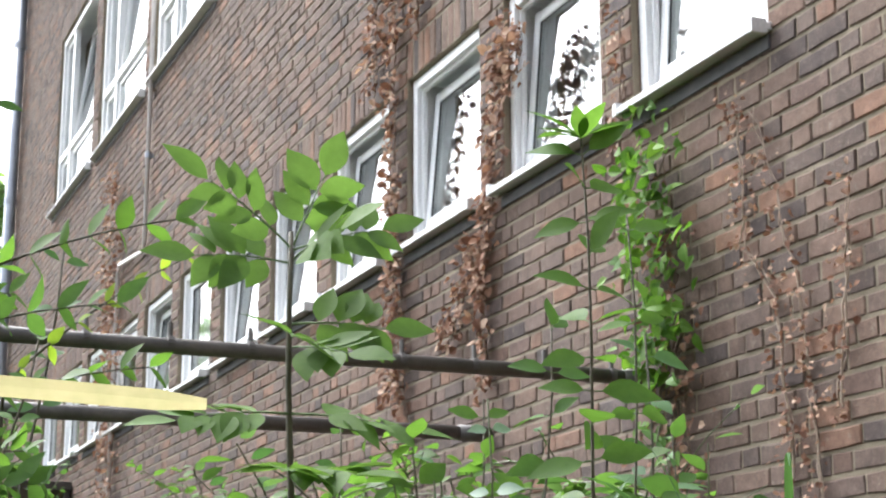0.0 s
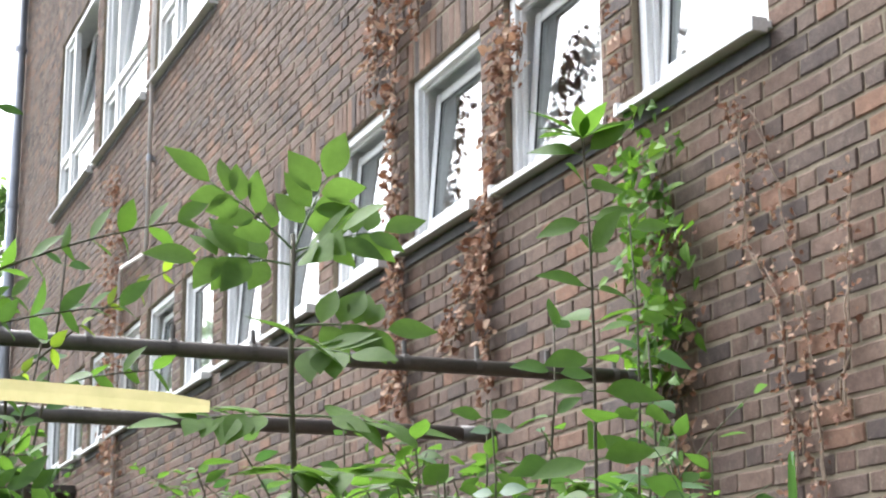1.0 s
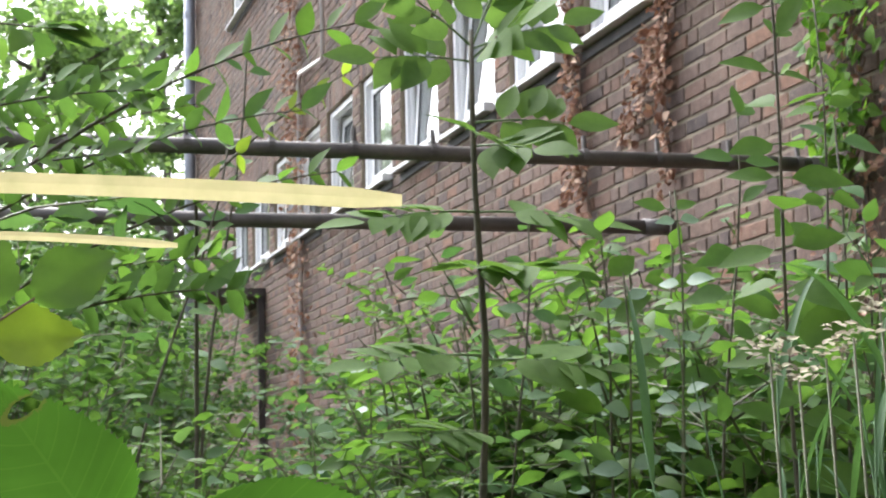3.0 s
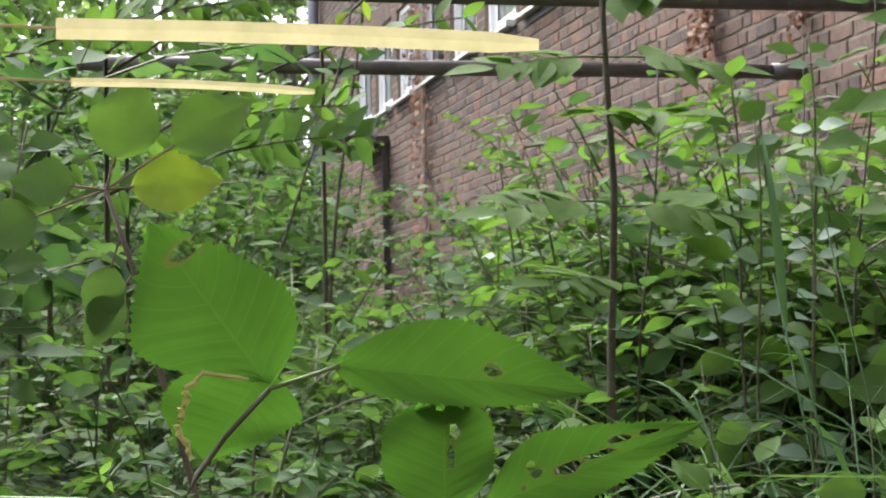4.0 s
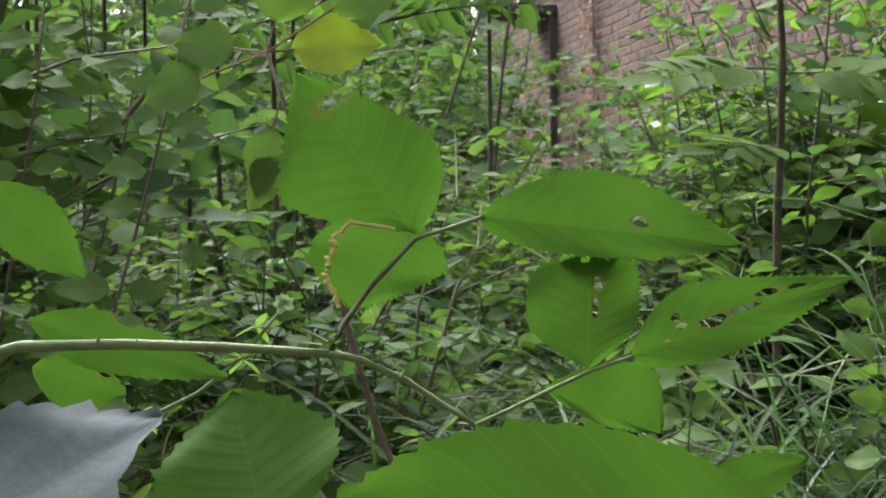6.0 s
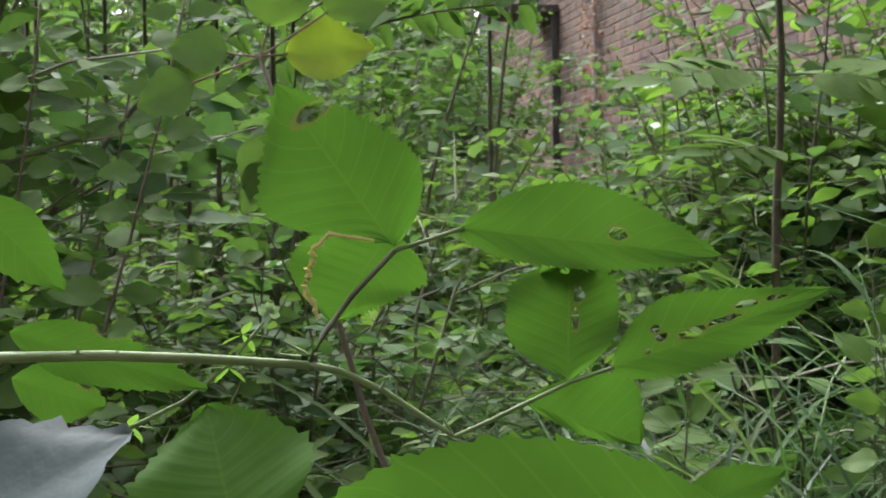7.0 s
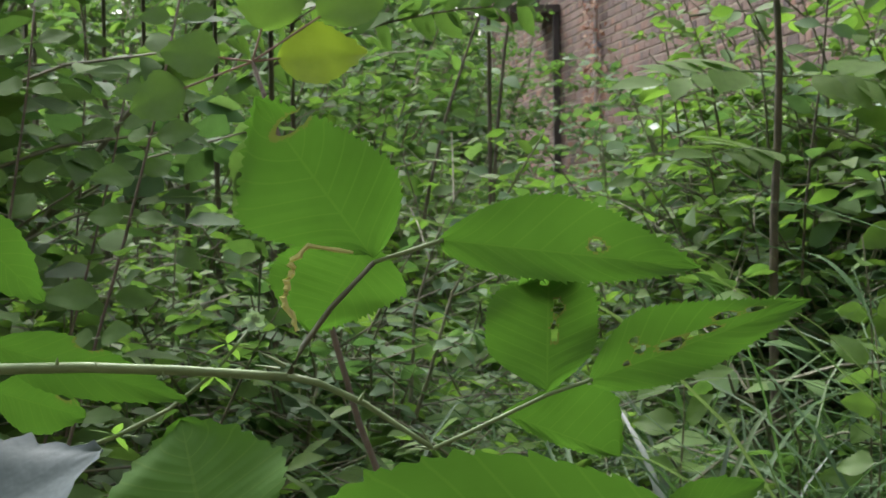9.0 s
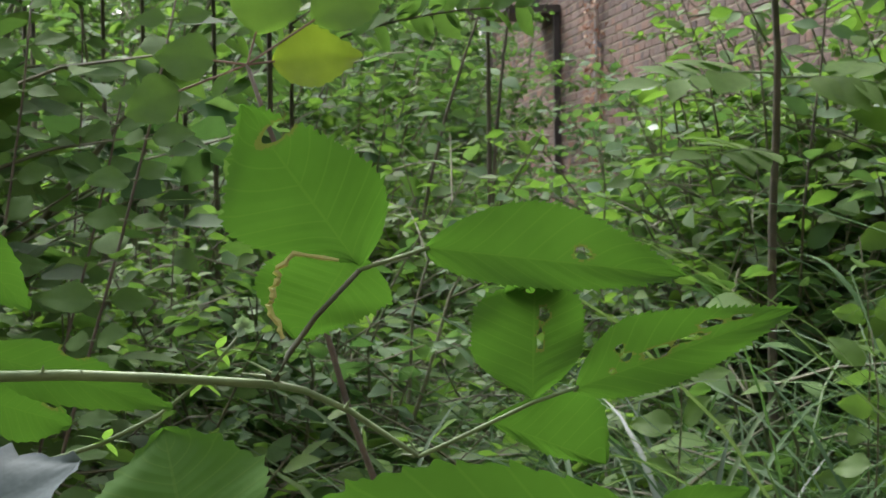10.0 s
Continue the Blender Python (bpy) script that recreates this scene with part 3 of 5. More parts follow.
def shell():
    """The rest of the house behind the wall: floors, inner wall, end walls, roof."""
    b = Build()
    b.box((WALL_X + 3.2, WALL_Y0, -0.3), (WALL_X + 3.4, WALL_Y1, WALL_TOP))
    b.box((WALL_X + DEEP, WALL_Y0, -0.3), (WALL_X + 3.2, WALL_Y0 + 0.2, WALL_TOP))
    tagged(part("wall_inner", b, ROOM), "plastered inner room walls", "wall", kind="structure")
    b = Build()
    b.box((WALL_X + DEEP + 0.003, WALL_Y1 - 0.3, -0.3), (WALL_X + 9, WALL_Y1 - 0.004, WALL_TOP))
    tagged(part("wall_north", b, BRICK), "brick end wall of the house", "wall", kind="structure")
    for i, z in enumerate((EYE_Z + 1.2, EYE_Z + 4.4, EYE_Z + 8.9)):
        b = Build()
        b.box((WALL_X + DEEP + 0.003, WALL_Y0 + 0.2, z), (WALL_X + 3.197, WALL_Y1 - 0.31, z + 0.22))
        tagged(part("floor_slab", b, ROOM), "plain storey floor seen through windows", "floor", kind="structure")
    b = Build()
    b.box((WALL_X - 0.35, WALL_Y0 - 0.2, WALL_TOP), (WALL_X + 9.2, WALL_Y1 + 0.2, WALL_TOP + 0.2))
    tagged(part("roof", b, ROOFING), "dark flat roof edge over the brick wall", "roof", kind="structure")


shell()


# An added wall behind the eye, never seen: it holds sky light off the house.
def shade_wall():
    b = Build()
    b.box((-9.0, -2.3, -0.3), (WALL_X + 0.3, -2.0, 6.0))
    tagged(part("wall_south", b, BRICK), "plain brick wall added out of view to shade the house wall", "wall", kind="structure")


shade_wall()

# ---- pipes ----
def drainpipe():
    ob = thing("drainpipe", (WALL_X - 0.10, 24.18, 0), "grey zinc drainpipe at the corner of the house", "drainpipe")
    b = Build()
    b.tube([(0, 0, 0.0), (0, 0, WALL_TOP)], 0.08, 16)
    part("pipe", b, ZINC, ob, smooth=True)
    for z in (2.4, 4.9, 7.35, 9.7):
        b = Build()
        b.tube([(0, 0, z), (0, 0, z + 0.09)], 0.09, 16)
        b.box((0.05, -0.012, z + 0.02), (0.1, 0.012, z + 0.06))
        part("bracket", b, ZINC, ob)


def service_pipe():
    ob = thing("service_pipe", (WALL_X - 0.05, 0, 0), "thin pale painted service pipe with an offset bend", "pipe")
    b = Build()
    b.tube([(0, 15.6, WALL_TOP), (0, 15.6, EYE_Z + 4.02), (0, 15.66, EYE_Z + 3.95), (0, 16.70, EYE_Z + 4.05), (0, 16.76, EYE_Z + 3.95), (0, 16.76, 0)], 0.021, 10)
    part("pipe", b, PIPE_PAINT, ob, smooth=True)
    for y, z in ((15.6, 5.6), (15.6, 7.4), (16.76, 3.9), (16.76, 2.2)):
        b = Build()
        b.tube([(0, y, z), (0, y, z + 0.06)], 0.03, 10)
        b.box((0.03, y - 0.01, z + 0.01), (0.06, y + 0.01, z + 0.05))
        part("clip", b, ZINC, ob)


def rack_pipe(y, z, radius, x_free, hooks, label):
    ob = thing("rack_pipe", (WALL_X, y, z), label, "pipe", "pipes of the rack")
    b = Build()
    b.tube([(x_free - WALL_X, 0, 0), (x_free / 2 - WALL_X / 2, 0, -0.006), (0.03, 0, 0)], radius, 16)
    part("tube", b, STEEL, ob, smooth=True)
    b = Build()
    b.tube([(-0.17, 0, 0), (-0.012, 0, 0)], radius * 1.14, 16)
    part("sleeve", b, STEEL, ob, smooth=True)
    for x in hooks:
        b = Build()
        x -= WALL_X
        b.tube([(x - 0.012, 0, 0), (x + 0.012, 0, 0)], radius * 1.1, 14)
        b.tube([(x, 0, radius * 0.9), (x, 0.002, radius + 0.032), (x, 0.006, radius + 0.055)], [0.010, 0.010, 0.008], 6)
        part("hook", b, STEEL, ob)


drainpipe()
service_pipe()
rack_pipe(6.11, EYE_Z + 1.20, 0.030, -0.9, [-0.4, -0.09, 0.22, 0.53, 0.84, 1.15, 1.46, 1.765, 2.065, 2.37, 2.675, 2.98, 3.28], "dark weathered steel pipe with small hooks set into the brick wall")
rack_pipe(7.81, EYE_Z + 1.195, 0.036, -0.9, [], "plain dark weathered steel pipe with a sleeve at the brick wall")


def canopy():
    """A narrow timber canopy over a side door, its post against the wall."""
    top = EYE_Z + 2.06
    ob = thing("canopy", (WALL_X, 18.95, 0), "dark flat timber canopy on a post beside the brick wall", "canopy")
    b = Build()
    b.box((-0.62, -0.03, top), (-0.008, 1.3, top + 0.05))
    bevel(part("roof", b, DARK_WOOD, ob), 0.01)
    b = Build()
    b.box((-0.62, -0.05, top - 0.03), (-0.008, -0.032, top + 0.06))
    bevel(part("fascia", b, DARK_WOOD, ob), 0.004)
    b = Build()
    b.box((-0.085, -0.02, -0.05), (-0.012, 0.05, top - 0.002))
    bevel(part("post", b, DARK_WOOD, ob), 0.006)


canopy()


# ---- plants: kinds ----
def shrub_meshes(seed, height, spread, stems, leaves, size, slim=0.55, droop=0.2):
    """Stems and foliage of one bushy plant, rooted at the origin."""
    rng = random.Random(seed)
    woods, green, twigs = [], Build(), Build()
    for s in range(stems):
        wood = Build()
        ang = 2 * math.pi * (s + rng.random()) / stems
        reach, tall = spread * rng.uniform(0.3, 1.0), height * rng.uniform(0.6, 1.0)
        pts = []
        for i in range(8):
            t = i / 7
            pts.append(Vector((math.cos(ang) * reach * t ** 1.5 + rng.uniform(-0.02, 0.02) * height, math.sin(ang) * reach * t ** 1.5 + rng.uniform(-0.02, 0.02) * height, tall * (t - 0.12 * t * t) / 0.88)))
        wood.tube(pts, [(0.0025 + 0.004 * height) * (1 - 0.8 * i / 7) for i in range(8)], 5, False)
        shoots = []
        for k in range(9):
            t = rng.uniform(0.15, 0.95)
            i = min(6, int(t * 7))
            p = pts[i].lerp(pts[i + 1], t * 7 - i)
            a = rng.uniform(0, 2 * math.pi)
            l = (0.12 + 0.16 * height) * rng.uniform(0.5, 1.2) * (1.1 - 0.5 * t)
            q = p + Vector((math.cos(a) * l, math.sin(a) * l, l * rng.uniform(0.0, 0.7)))
            twigs.tube([p, p.lerp(q, 0.5) + Vector((0, 0, 0.05 * l)), q], [0.0022, 0.0017, 0.001], 4, False)
            shoots.append((p, q))
        shoots.append((pts[4], pts[7]))
        for k in range(leaves // stems):
            p, q = rng.choice(shoots)
            t = rng.uniform(0.1, 1.05)
            o = p.lerp(q, t)
            along = (q - p).normalized()
            a = rng.uniform(0, 2 * math.pi)
            d = along * 0.5 + Vector((math.cos(a), math.sin(a), rng.uniform(-0.55, 0.35)))
            up = Vector((rng.gauss(0, 0.6), rng.gauss(0, 0.6), 1))
            l = size * rng.uniform(0.5, 1.15)
            leaf(green, o + d.normalized() * 0.01, d, up, l, l * slim * rng.uniform(0.8, 1.15), 0.2, droop * rng.uniform(0.3, 1.6), 3 if height > 1.5 else 5)
        woods.append(wood.mesh("stem", STALK, True))
    return woods, green, twigs.mesh("twig_work", STALK)


def shrub_kind(name, seed, height, spread, stems, leaves, size, material, label, category, slim=0.55, droop=0.2):
    woods, green, twigs = shrub_meshes(seed, height, spread, stems, leaves, size, slim, droop)
    ob = thing(name, (0, 0, 0), label, category, "plants of the thicket")
    for w in woods:
        part("stem", w, None, ob)
    part("foliage", green.mesh("foliage", material, True), None, ob)
    part("twig_work", twigs, None, ob)["kind"] = "stuff"
    return ob


def scatter(kinds, spots, seed, low=0.85, high=1.15):
    rng = random.Random(seed)
    first = {k: True for k in kinds}
    for p, s in spots:
        k = rng.choice(kinds)
        m = pose(p[0], p[1], p[2] - 0.03, 0, 0, rng.uniform(0, 360)) @ Matrix.Scale(s * rng.uniform(low, high), 4)
        if first[k]:
            k.matrix_world = m
            first[k] = False
        else:
            c = copy_thing(k, m)
            c.scale = m.to_scale()
    for k, unused in first.items():
        if unused:
            for o in (*k.children_recursive, k):
                bpy.data.objects.remove(o)


def spread_spots(seed, n, yaw, dist, tall, gap=0.0):
    rng = random.Random(seed)
    out = []
    for _ in range(n):
        r = math.sqrt(rng.uniform(dist[0] ** 2, dist[1] ** 2))
        p = at(rng.uniform(*yaw), r)
        if p.x > WALL_X - 0.35:
            continue
        out.append((p, tall * rng.uniform(0.8, 1.1)))
    return out


def thicket():
    """Bushes and weeds: high on the open side, low before the wall and along the middle, where sedge grows."""
    oval = "leafy dogwood bush with oval leaves among weeds"
    waist = "waist-high green weeds before the brick wall"
    far = [shrub_kind("bush", 20 + i, 2.7, 1.0, 9, 2700, 0.068, m, "tall green broad-leaved bush in a dense thicket", "bush", sl) for i, (m, sl) in enumerate(((LEAF, 0.6), (LEAF_BLUE, 0.55), (LEAF, 0.66)))]
    scatter(far, spread_spots(1, 28, (-12, 4.9), (8.5, 15), 1.0) + spread_spots(2, 26, (-12, 6.0), (15, 25), 1.15) + spread_spots(3, 46, (-13, 7.5), (26, 32), 1.7) + spread_spots(4, 9, (5.6, 8.4), (9.5, 13.5), 0.8), 3)
    mid = [shrub_kind("dogwood", 30 + i, 1.6, 0.6, 8, 1250, 0.062, m, oval, "shrub", sl) for i, (m, sl) in enumerate(((LEAF_BLUE, 0.6), (LEAF, 0.52), (LEAF_FRESH, 0.5)))]
    # the first nine stand unseen to the left, added to shade the undergrowth there
    scatter(mid, spread_spots(25, 9, (-26, -12), (1.7, 3.4), 1.0) + spread_spots(5, 26, (-11, 4.2), (4.2, 8.5), 0.95) + spread_spots(6, 20, (4.5, 13.5), (5.0, 9.5), 0.62)
            + spread_spots(26, 14, (13, 19), (4.2, 7.5), 0.82), 7)
    weed = [shrub_kind("nettle", 40 + i, 1.15, 0.4, 9, 640, 0.06, m, waist, "weed", sl) for i, (m, sl) in enumerate(((LEAF_FRESH, 0.5), (LEAF, 0.58), (LEAF_BLUE, 0.5)))]
    scatter(weed, spread_spots(8, 24, (5, 14), (3.4, 6.0), 0.74) + spread_spots(31, 20, (13, 27), (2.95, 4.2), 0.86) + spread_spots(28, 26, (14, 30), (3.0, 6.0), 0.98) + spread_spots(9, 30, (20, 38), (2.7, 4.4), 0.95)
            + spread_spots(11, 18, (-11, 3.5), (2.3, 4.2), 0.84) + spread_spots(18, 12, (15, 23), (2.75, 3.7), 0.94) + spread_spots(19, 16, (17, 33), (3.2, 4.6), 1.14), 10)
    low = [shrub_kind("weed", 50 + i, 0.55, 0.4, 9, 420, 0.052, m, "low green weeds on the garden soil", "weed", 0.52) for i, m in enumerate((LEAF, LEAF_FRESH))]
    scatter(low, spread_spots(12, 66, (-14, 40), (2.2, 4.4), 1.0) + spread_spots(14, 16, (-12, 3), (1.5, 2.4), 0.9) + spread_spots(27, 18, (3, 14), (2.8, 4.6), 1.0), 13)


def outskirts():
    """Weeds and grass over the rest of the garden, beside and behind the way of the eye."""
    rng = random.Random(88)
    spots = []
    while len(spots) < 60:
        p = Vector((rng.uniform(-6, 3.0), rng.uniform(-1.6, 9), 0))
        r, yaw = math.hypot(p.x, p.y), math.degrees(math.atan2(p.x, p.y))
        if r < 1.3 or (-13 < yaw < 40 and p.y > 0):
            continue
        spots.append((p, rng.uniform(0.8, 1.4)))
    kinds = [shrub_kind("weed", 55 + i, 0.6, 0.45, 8, 220, 0.085, m, "low green weeds on the garden soil", "weed", 0.55) for i, m in enumerate((LEAF, LEAF_BLUE))]
    scatter(kinds, spots, 89)


def sedge(seed, blades, length, width, material=None):
    rng = random.Random(seed)
    b = Build()
    for _ in range(blades):
        a = rng.uniform(0, 2 * math.pi)
        lean = rng.uniform(0.9, 1.5)
        d = Vector((math.cos(a) * math.cos(lean), math.sin(a) * math.cos(lean), math.sin(lean)))
        blade(b, (math.cos(a) * 0.03, math.sin(a) * 0.03, 0), d, length * rng.uniform(0.6, 1.1), width * rng.uniform(0.7, 1.2), rng.uniform(1.2, 3.1), 9, rng.uniform(-1, 1))
    return b.mesh("sedge_tuft", material or GRASS, True)


def grasses():
    rng = random.Random(77)
    kinds = [sedge(60 + i, 36, 0.82, 0.0095) for i in range(4)]
    spots = spread_spots(15, 74, (-3, 14), (1.6, 3.2), 0.84) + spread_spots(16, 44, (11, 30), (1.45, 2.8), 0.95) + spread_spots(17, 20, (22, 38), (1.9, 3.4), 1.25)
    broad = [sedge(70 + i, 9, 0.70, 0.017, GRASS_PALE) for i in range(3)]
    for p, s in spread_spots(29, 11, (12.5, 22), (1.4, 2.1), 1.0) + spread_spots(30, 5, (-2, 9), (1.9, 2.6), 0.8):
        ob = new("broad_sedge", rng.choice(broad))
        ob.matrix_world = pose(p.x, p.y, -0.03, 0, 0, rng.uniform(0, 360)) @ Matrix.Scale(s, 4)
        tagged(ob, "tuft of broad pale grey-green sedge blades", "grass", "broad sedge tufts", "stuff")
    tall = [sedge(66 + i, 12, 1.1, 0.0045) for i in range(2)]
    for p, s in spread_spots(23, 12, (23, 36), (1.25, 1.9), 1.0) + spread_spots(24, 5, (12, 20), (1.8, 2.6), 0.95):
        ob = new("tall_grass", rng.choice(tall))
        ob.matrix_world = pose(p.x, p.y, -0.03, 0, 0, rng.uniform(0, 360)) @ Matrix.Scale(s, 4)
        tagged(ob, "tuft of tall thin arching grass before the wall", "grass", "tall grass tufts", "stuff")
    for p, s in spots:
        ob = new("sedge_tuft", rng.choice(kinds))
        ob.matrix_world = pose(p.x, p.y, -0.03, 0, 0, rng.uniform(0, 360)) @ Matrix.Scale(s, 4)
        tagged(ob, "tuft of arching green sedge blades on the ground", "grass", "sedge tufts", "stuff")


thicket()
outskirts()
grasses()


def pinnate(ob, base, d, up, length, pairs, size, material, rng, label=""):
    """A feathered leaf: a stalk with paired leaflets and one at its end, as part of ob."""
    base, d = Vector(base), Vector(d).normalized()
    a, c, n = frame_of(d, up)
    b, stalk = Build(), Build()
    pts = [base + a * (length * i / 8) - n * (0.05 * length * (i / 8) ** 2) - Vector((0, 0, 0.10 * length * (i / 8) ** 2)) for i in range(9)]
    stalk.tube(pts, [0.0022 - 0.0014 * i / 8 for i in range(9)], 5, False)
    for k in range(pairs):
        t = 0.3 + 0.68 * k / pairs + rng.uniform(-0.025, 0.025)
        i = min(7, int(t * 8))
        p = pts[i].lerp(pts[i + 1], t * 8 - i)
        for side in (1, -1):
            dd = a * rng.uniform(0.45, 0.75) + c * side + n * rng.uniform(-0.25, 0.05)
            l = size * rng.uniform(0.85, 1.15) * (0.8 + 0.3 * math.sin(math.pi * t))
            leaf(b, p + dd.normalized() * 0.003, dd, n + Vector((rng.gauss(0, 0.12), rng.gauss(0, 0.12), rng.gauss(0, 0.12))), l * 1.08, l * rng.uniform(0.48, 0.6), rng.uniform(0.05, 0.22), rng.uniform(0.0, 0.22), 9)
    leaf(b, pts[-1], a - n * 0.1, n, size * 1.2, size * 0.6, 0.15, 0.1, 9)
    ob2 = part("leaf", b, material, ob, label, True)
    part("leaf_stalk", stalk, CANE, ob2, smooth=True)


def ash_sapling():
    rng = random.Random(21)
    root, big = Vector((0.803, 2.55, -0.405)), 1.5
    ob = thing("ash_sapling", root, "slender ash sapling with feathered fresh green leaves", "sapling")
    b = Build()
    pts = [Vector((0.004 * math.sin(i), 0.003 * math.cos(2 * i), 0.25 + 0.985 * i / 12)) * big for i in range(13)]
    b.tube(pts, [(0.0062 - 0.0034 * i / 12) * big for i in range(13)], 8)
    part("stem", b, BARK, ob, smooth=True)
    # height on the stem, way across (right, away, up), length, pairs, leaflet
    for z, r, f, u, l, n, s in ((1.215, -0.76, -0.15, 0.62, 0.125, 4, 0.050), (1.22, 0.33, -0.1, 0.92, 0.095, 3, 0.050), (1.215, 0.90, -0.15, 0.40, 0.105, 4, 0.044),
                                (1.20, -1.0, -0.15, 0.10, 0.110, 4, 0.048), (1.205, 0.30, -0.85, 0.36, 0.080, 3, 0.052),
                                (1.135, 0.97, -0.2, 0.12, 0.100, 4, 0.048), (1.12, -0.25, -0.95, -0.02, 0.080, 3, 0.052), (1.11, 0.45, -0.85, -0.05, 0.08, 3, 0.050), (1.04, -1.0, -0.15, 0.02, 0.125, 5, 0.046),
                                (1.04, 0.98, -0.1, 0.05, 0.125, 4, 0.048), (0.98, -0.3, -0.9, 0.05, 0.09, 3, 0.054), (0.98, 0.5, -0.8, 0.05, 0.085, 3, 0.052),
                                (0.89, -0.95, -0.25, 0.05, 0.125, 4, 0.05), (0.885, 0.92, -0.25, 0.05, 0.125, 4, 0.05), (0.81, -0.7, -0.6, 0.1, 0.115, 4, 0.048)):
        pinnate(ob, (0, 0, z * big), (r, f, u), (0.0, -0.82, 0.52) if z > 1.1 else (0.0, -0.42, 0.9), l * big, n, s * big, LEAF_SAPLING, rng)


def stem_plant(name, root, top, label, category, leaves, size, seed, material, bend=0.04, slim=0.55, radius=0.004, bark=BARK, first=0.3, spread=0.9, toothed=False, rosette=0):
    """An upright shoot with paired leaves, each a part."""
    rng = random.Random(seed)
    root, top = Vector(root), Vector(top)
    ob = thing(name, root, label, category)
    rel = top - root
    pts = [rel * (i / 10) + Vector((bend * math.sin(i * 0.9), bend * math.cos(i * 0.7) * 0.6, 0)) * (i / 10) for i in range(11)]
    b = Build()
    b.tube(pts, [radius * (1 - 0.65 * i / 10) for i in range(11)], 7)
    part("stem", b, bark, ob, smooth=True)
    axis = rel.normalized()
    for k in range(leaves):
        t = first + (1 - first) * (k // 2 * 2) / max(1, leaves - 1)
        i = min(9, int(t * 10))
        p = pts[i].lerp(pts[i + 1], t * 10 - i)
        a = (k % 2) * math.pi + (k // 2) * 1.3 + rng.uniform(-0.3, 0.3)
        d = Vector((math.cos(a), math.sin(a) * 0.6, rng.uniform(-0.35, 0.2))) * spread + axis * rng.uniform(0.0, 0.45)
        l = size * rng.uniform(0.7, 1.12) * (1.1 - 0.45 * t)
        up = Vector((rng.gauss(0, 0.3), -0.9 + rng.gauss(0, 0.3), 0.7))
        g = Build()
        stalk = d.normalized() * l * 0.16
        if toothed:
            serrated(g, p + stalk, d, up, l, l * 0.66, 9, 0.1, 0.2, cols=8)
        else:
            leaf(g, p + stalk, d, up, l, l * slim, 0.16, 0.22 * rng.uniform(0.4, 1.5), 6)
        o = part("leaf", g, material, ob, smooth=True)
        w = Build()
        w.tube([p, p + stalk * 1.05], 0.0011, 5, False)
        part("leaf_stalk", w, CANE, o)
    for k in range(rosette):
        a = 2 * math.pi * k / rosette + rng.uniform(-0.3, 0.3)
        g = Build()
        l = size * rng.uniform(0.5, 0.8)
        leaf(g, pts[-1], Vector((math.cos(a), math.sin(a), rng.uniform(0.1, 0.9))), Vector((-math.cos(a), -math.sin(a) - 0.4, 1.0)), l, l * slim * 0.8, 0.16, 0.2, 7)
        part("leaf", g, material, ob, smooth=True)
    return ob


ash_sapling()
for k, (root, top) in enumerate((((0.62, 1.62, 0), (0.58, 1.55, 0.62)), ((0.72, 1.85, 0), (0.66, 1.80, 0.70)), ((0.50, 1.90, 0), (0.47, 1.86, 0.62)), ((0.76, 1.60, 0), (0.74, 1.56, 0.66)))):
    stem_plant("avens_shoot", root, top, "low shoot with broad toothed bright green leaves", "weed", 14, 0.065, 171 + k, LEAF_FRESH, 0.012, 0.7, 0.0022, STALK, 0.45, 0.9, True)
stem_plant("dogwood_shoot", (1.22, 2.30, 0), (1.128, 2.18, 1.535), "tall dogwood shoot with large oval green leaves", "shoot", 44, 0.125, 31, LEAF_FRESH, 0.012, 0.5, 0.005, rosette=9)
stem_plant("dogwood_shoot", (1.42, 2.50, 0), (1.36, 2.42, 1.30), "dogwood shoot with oval green leaves before the wall", "shoot", 26, 0.11, 32, LEAF_BLUE, 0.015, 0.55, 0.005)
stem_plant("dogwood_shoot", (1.05, 2.55, 0), (0.98, 2.50, 1.15), "dogwood shoot with oval green leaves before the wall", "shoot", 24, 0.10, 33, LEAF_FRESH, 0.015, 0.55, 0.004)
for k, (root, top, leaves, size, green) in enumerate((((1.34, 2.40, 0), (1.26, 2.29, 1.47), 30, 0.085, LEAF_FRESH), ((1.12, 2.46, 0), (1.19, 2.42, 1.33), 28, 0.085, LEAF),
                                                      ((0.90, 2.80, 0), (0.94, 2.72, 1.20), 24, 0.075, LEAF_BLUE), ((1.18, 2.86, 0), (1.23, 2.78, 1.24), 26, 0.08, LEAF_FRESH),
                                                      ((1.52, 2.62, 0), (1.46, 2.52, 1.18), 24, 0.08, LEAF))):
    stem_plant("dogwood_shoot", root, top, "dogwood shoot with oval green leaves before the wall", "shoot", leaves, size, 131 + k, green, 0.02, 0.55, 0.004, spread=0.8)
for k, (x, y, top, size) in enumerate(((1.05, 2.37, 0.98, 0.07), (1.08, 2.81, 1.0, 0.065), (1.06, 2.38, 1.17, 0.065), (0.65, 3.13, 0.86, 0.07), (0.80, 3.3, 1.0, 0.06), (1.0, 2.45, 1.05, 0.06))):
    stem_plant("sow_thistle", (x + 0.02, y + 0.03, 0), (x, y, top), "weed shoot with pale waxy grey-green leaves", "weed", 12, size, 231 + k, LEAF_PALE, 0.015, 0.6, 0.004, STALK, 0.55)
stem_plant("tall_shoot", (0.56, 4.40, 0), (0.74, 4.30, 1.85), "thin dark shoot rising from the thicket", "shoot", 22, 0.09, 34, LEAF_BLUE, 0.02, 0.5, 0.007)
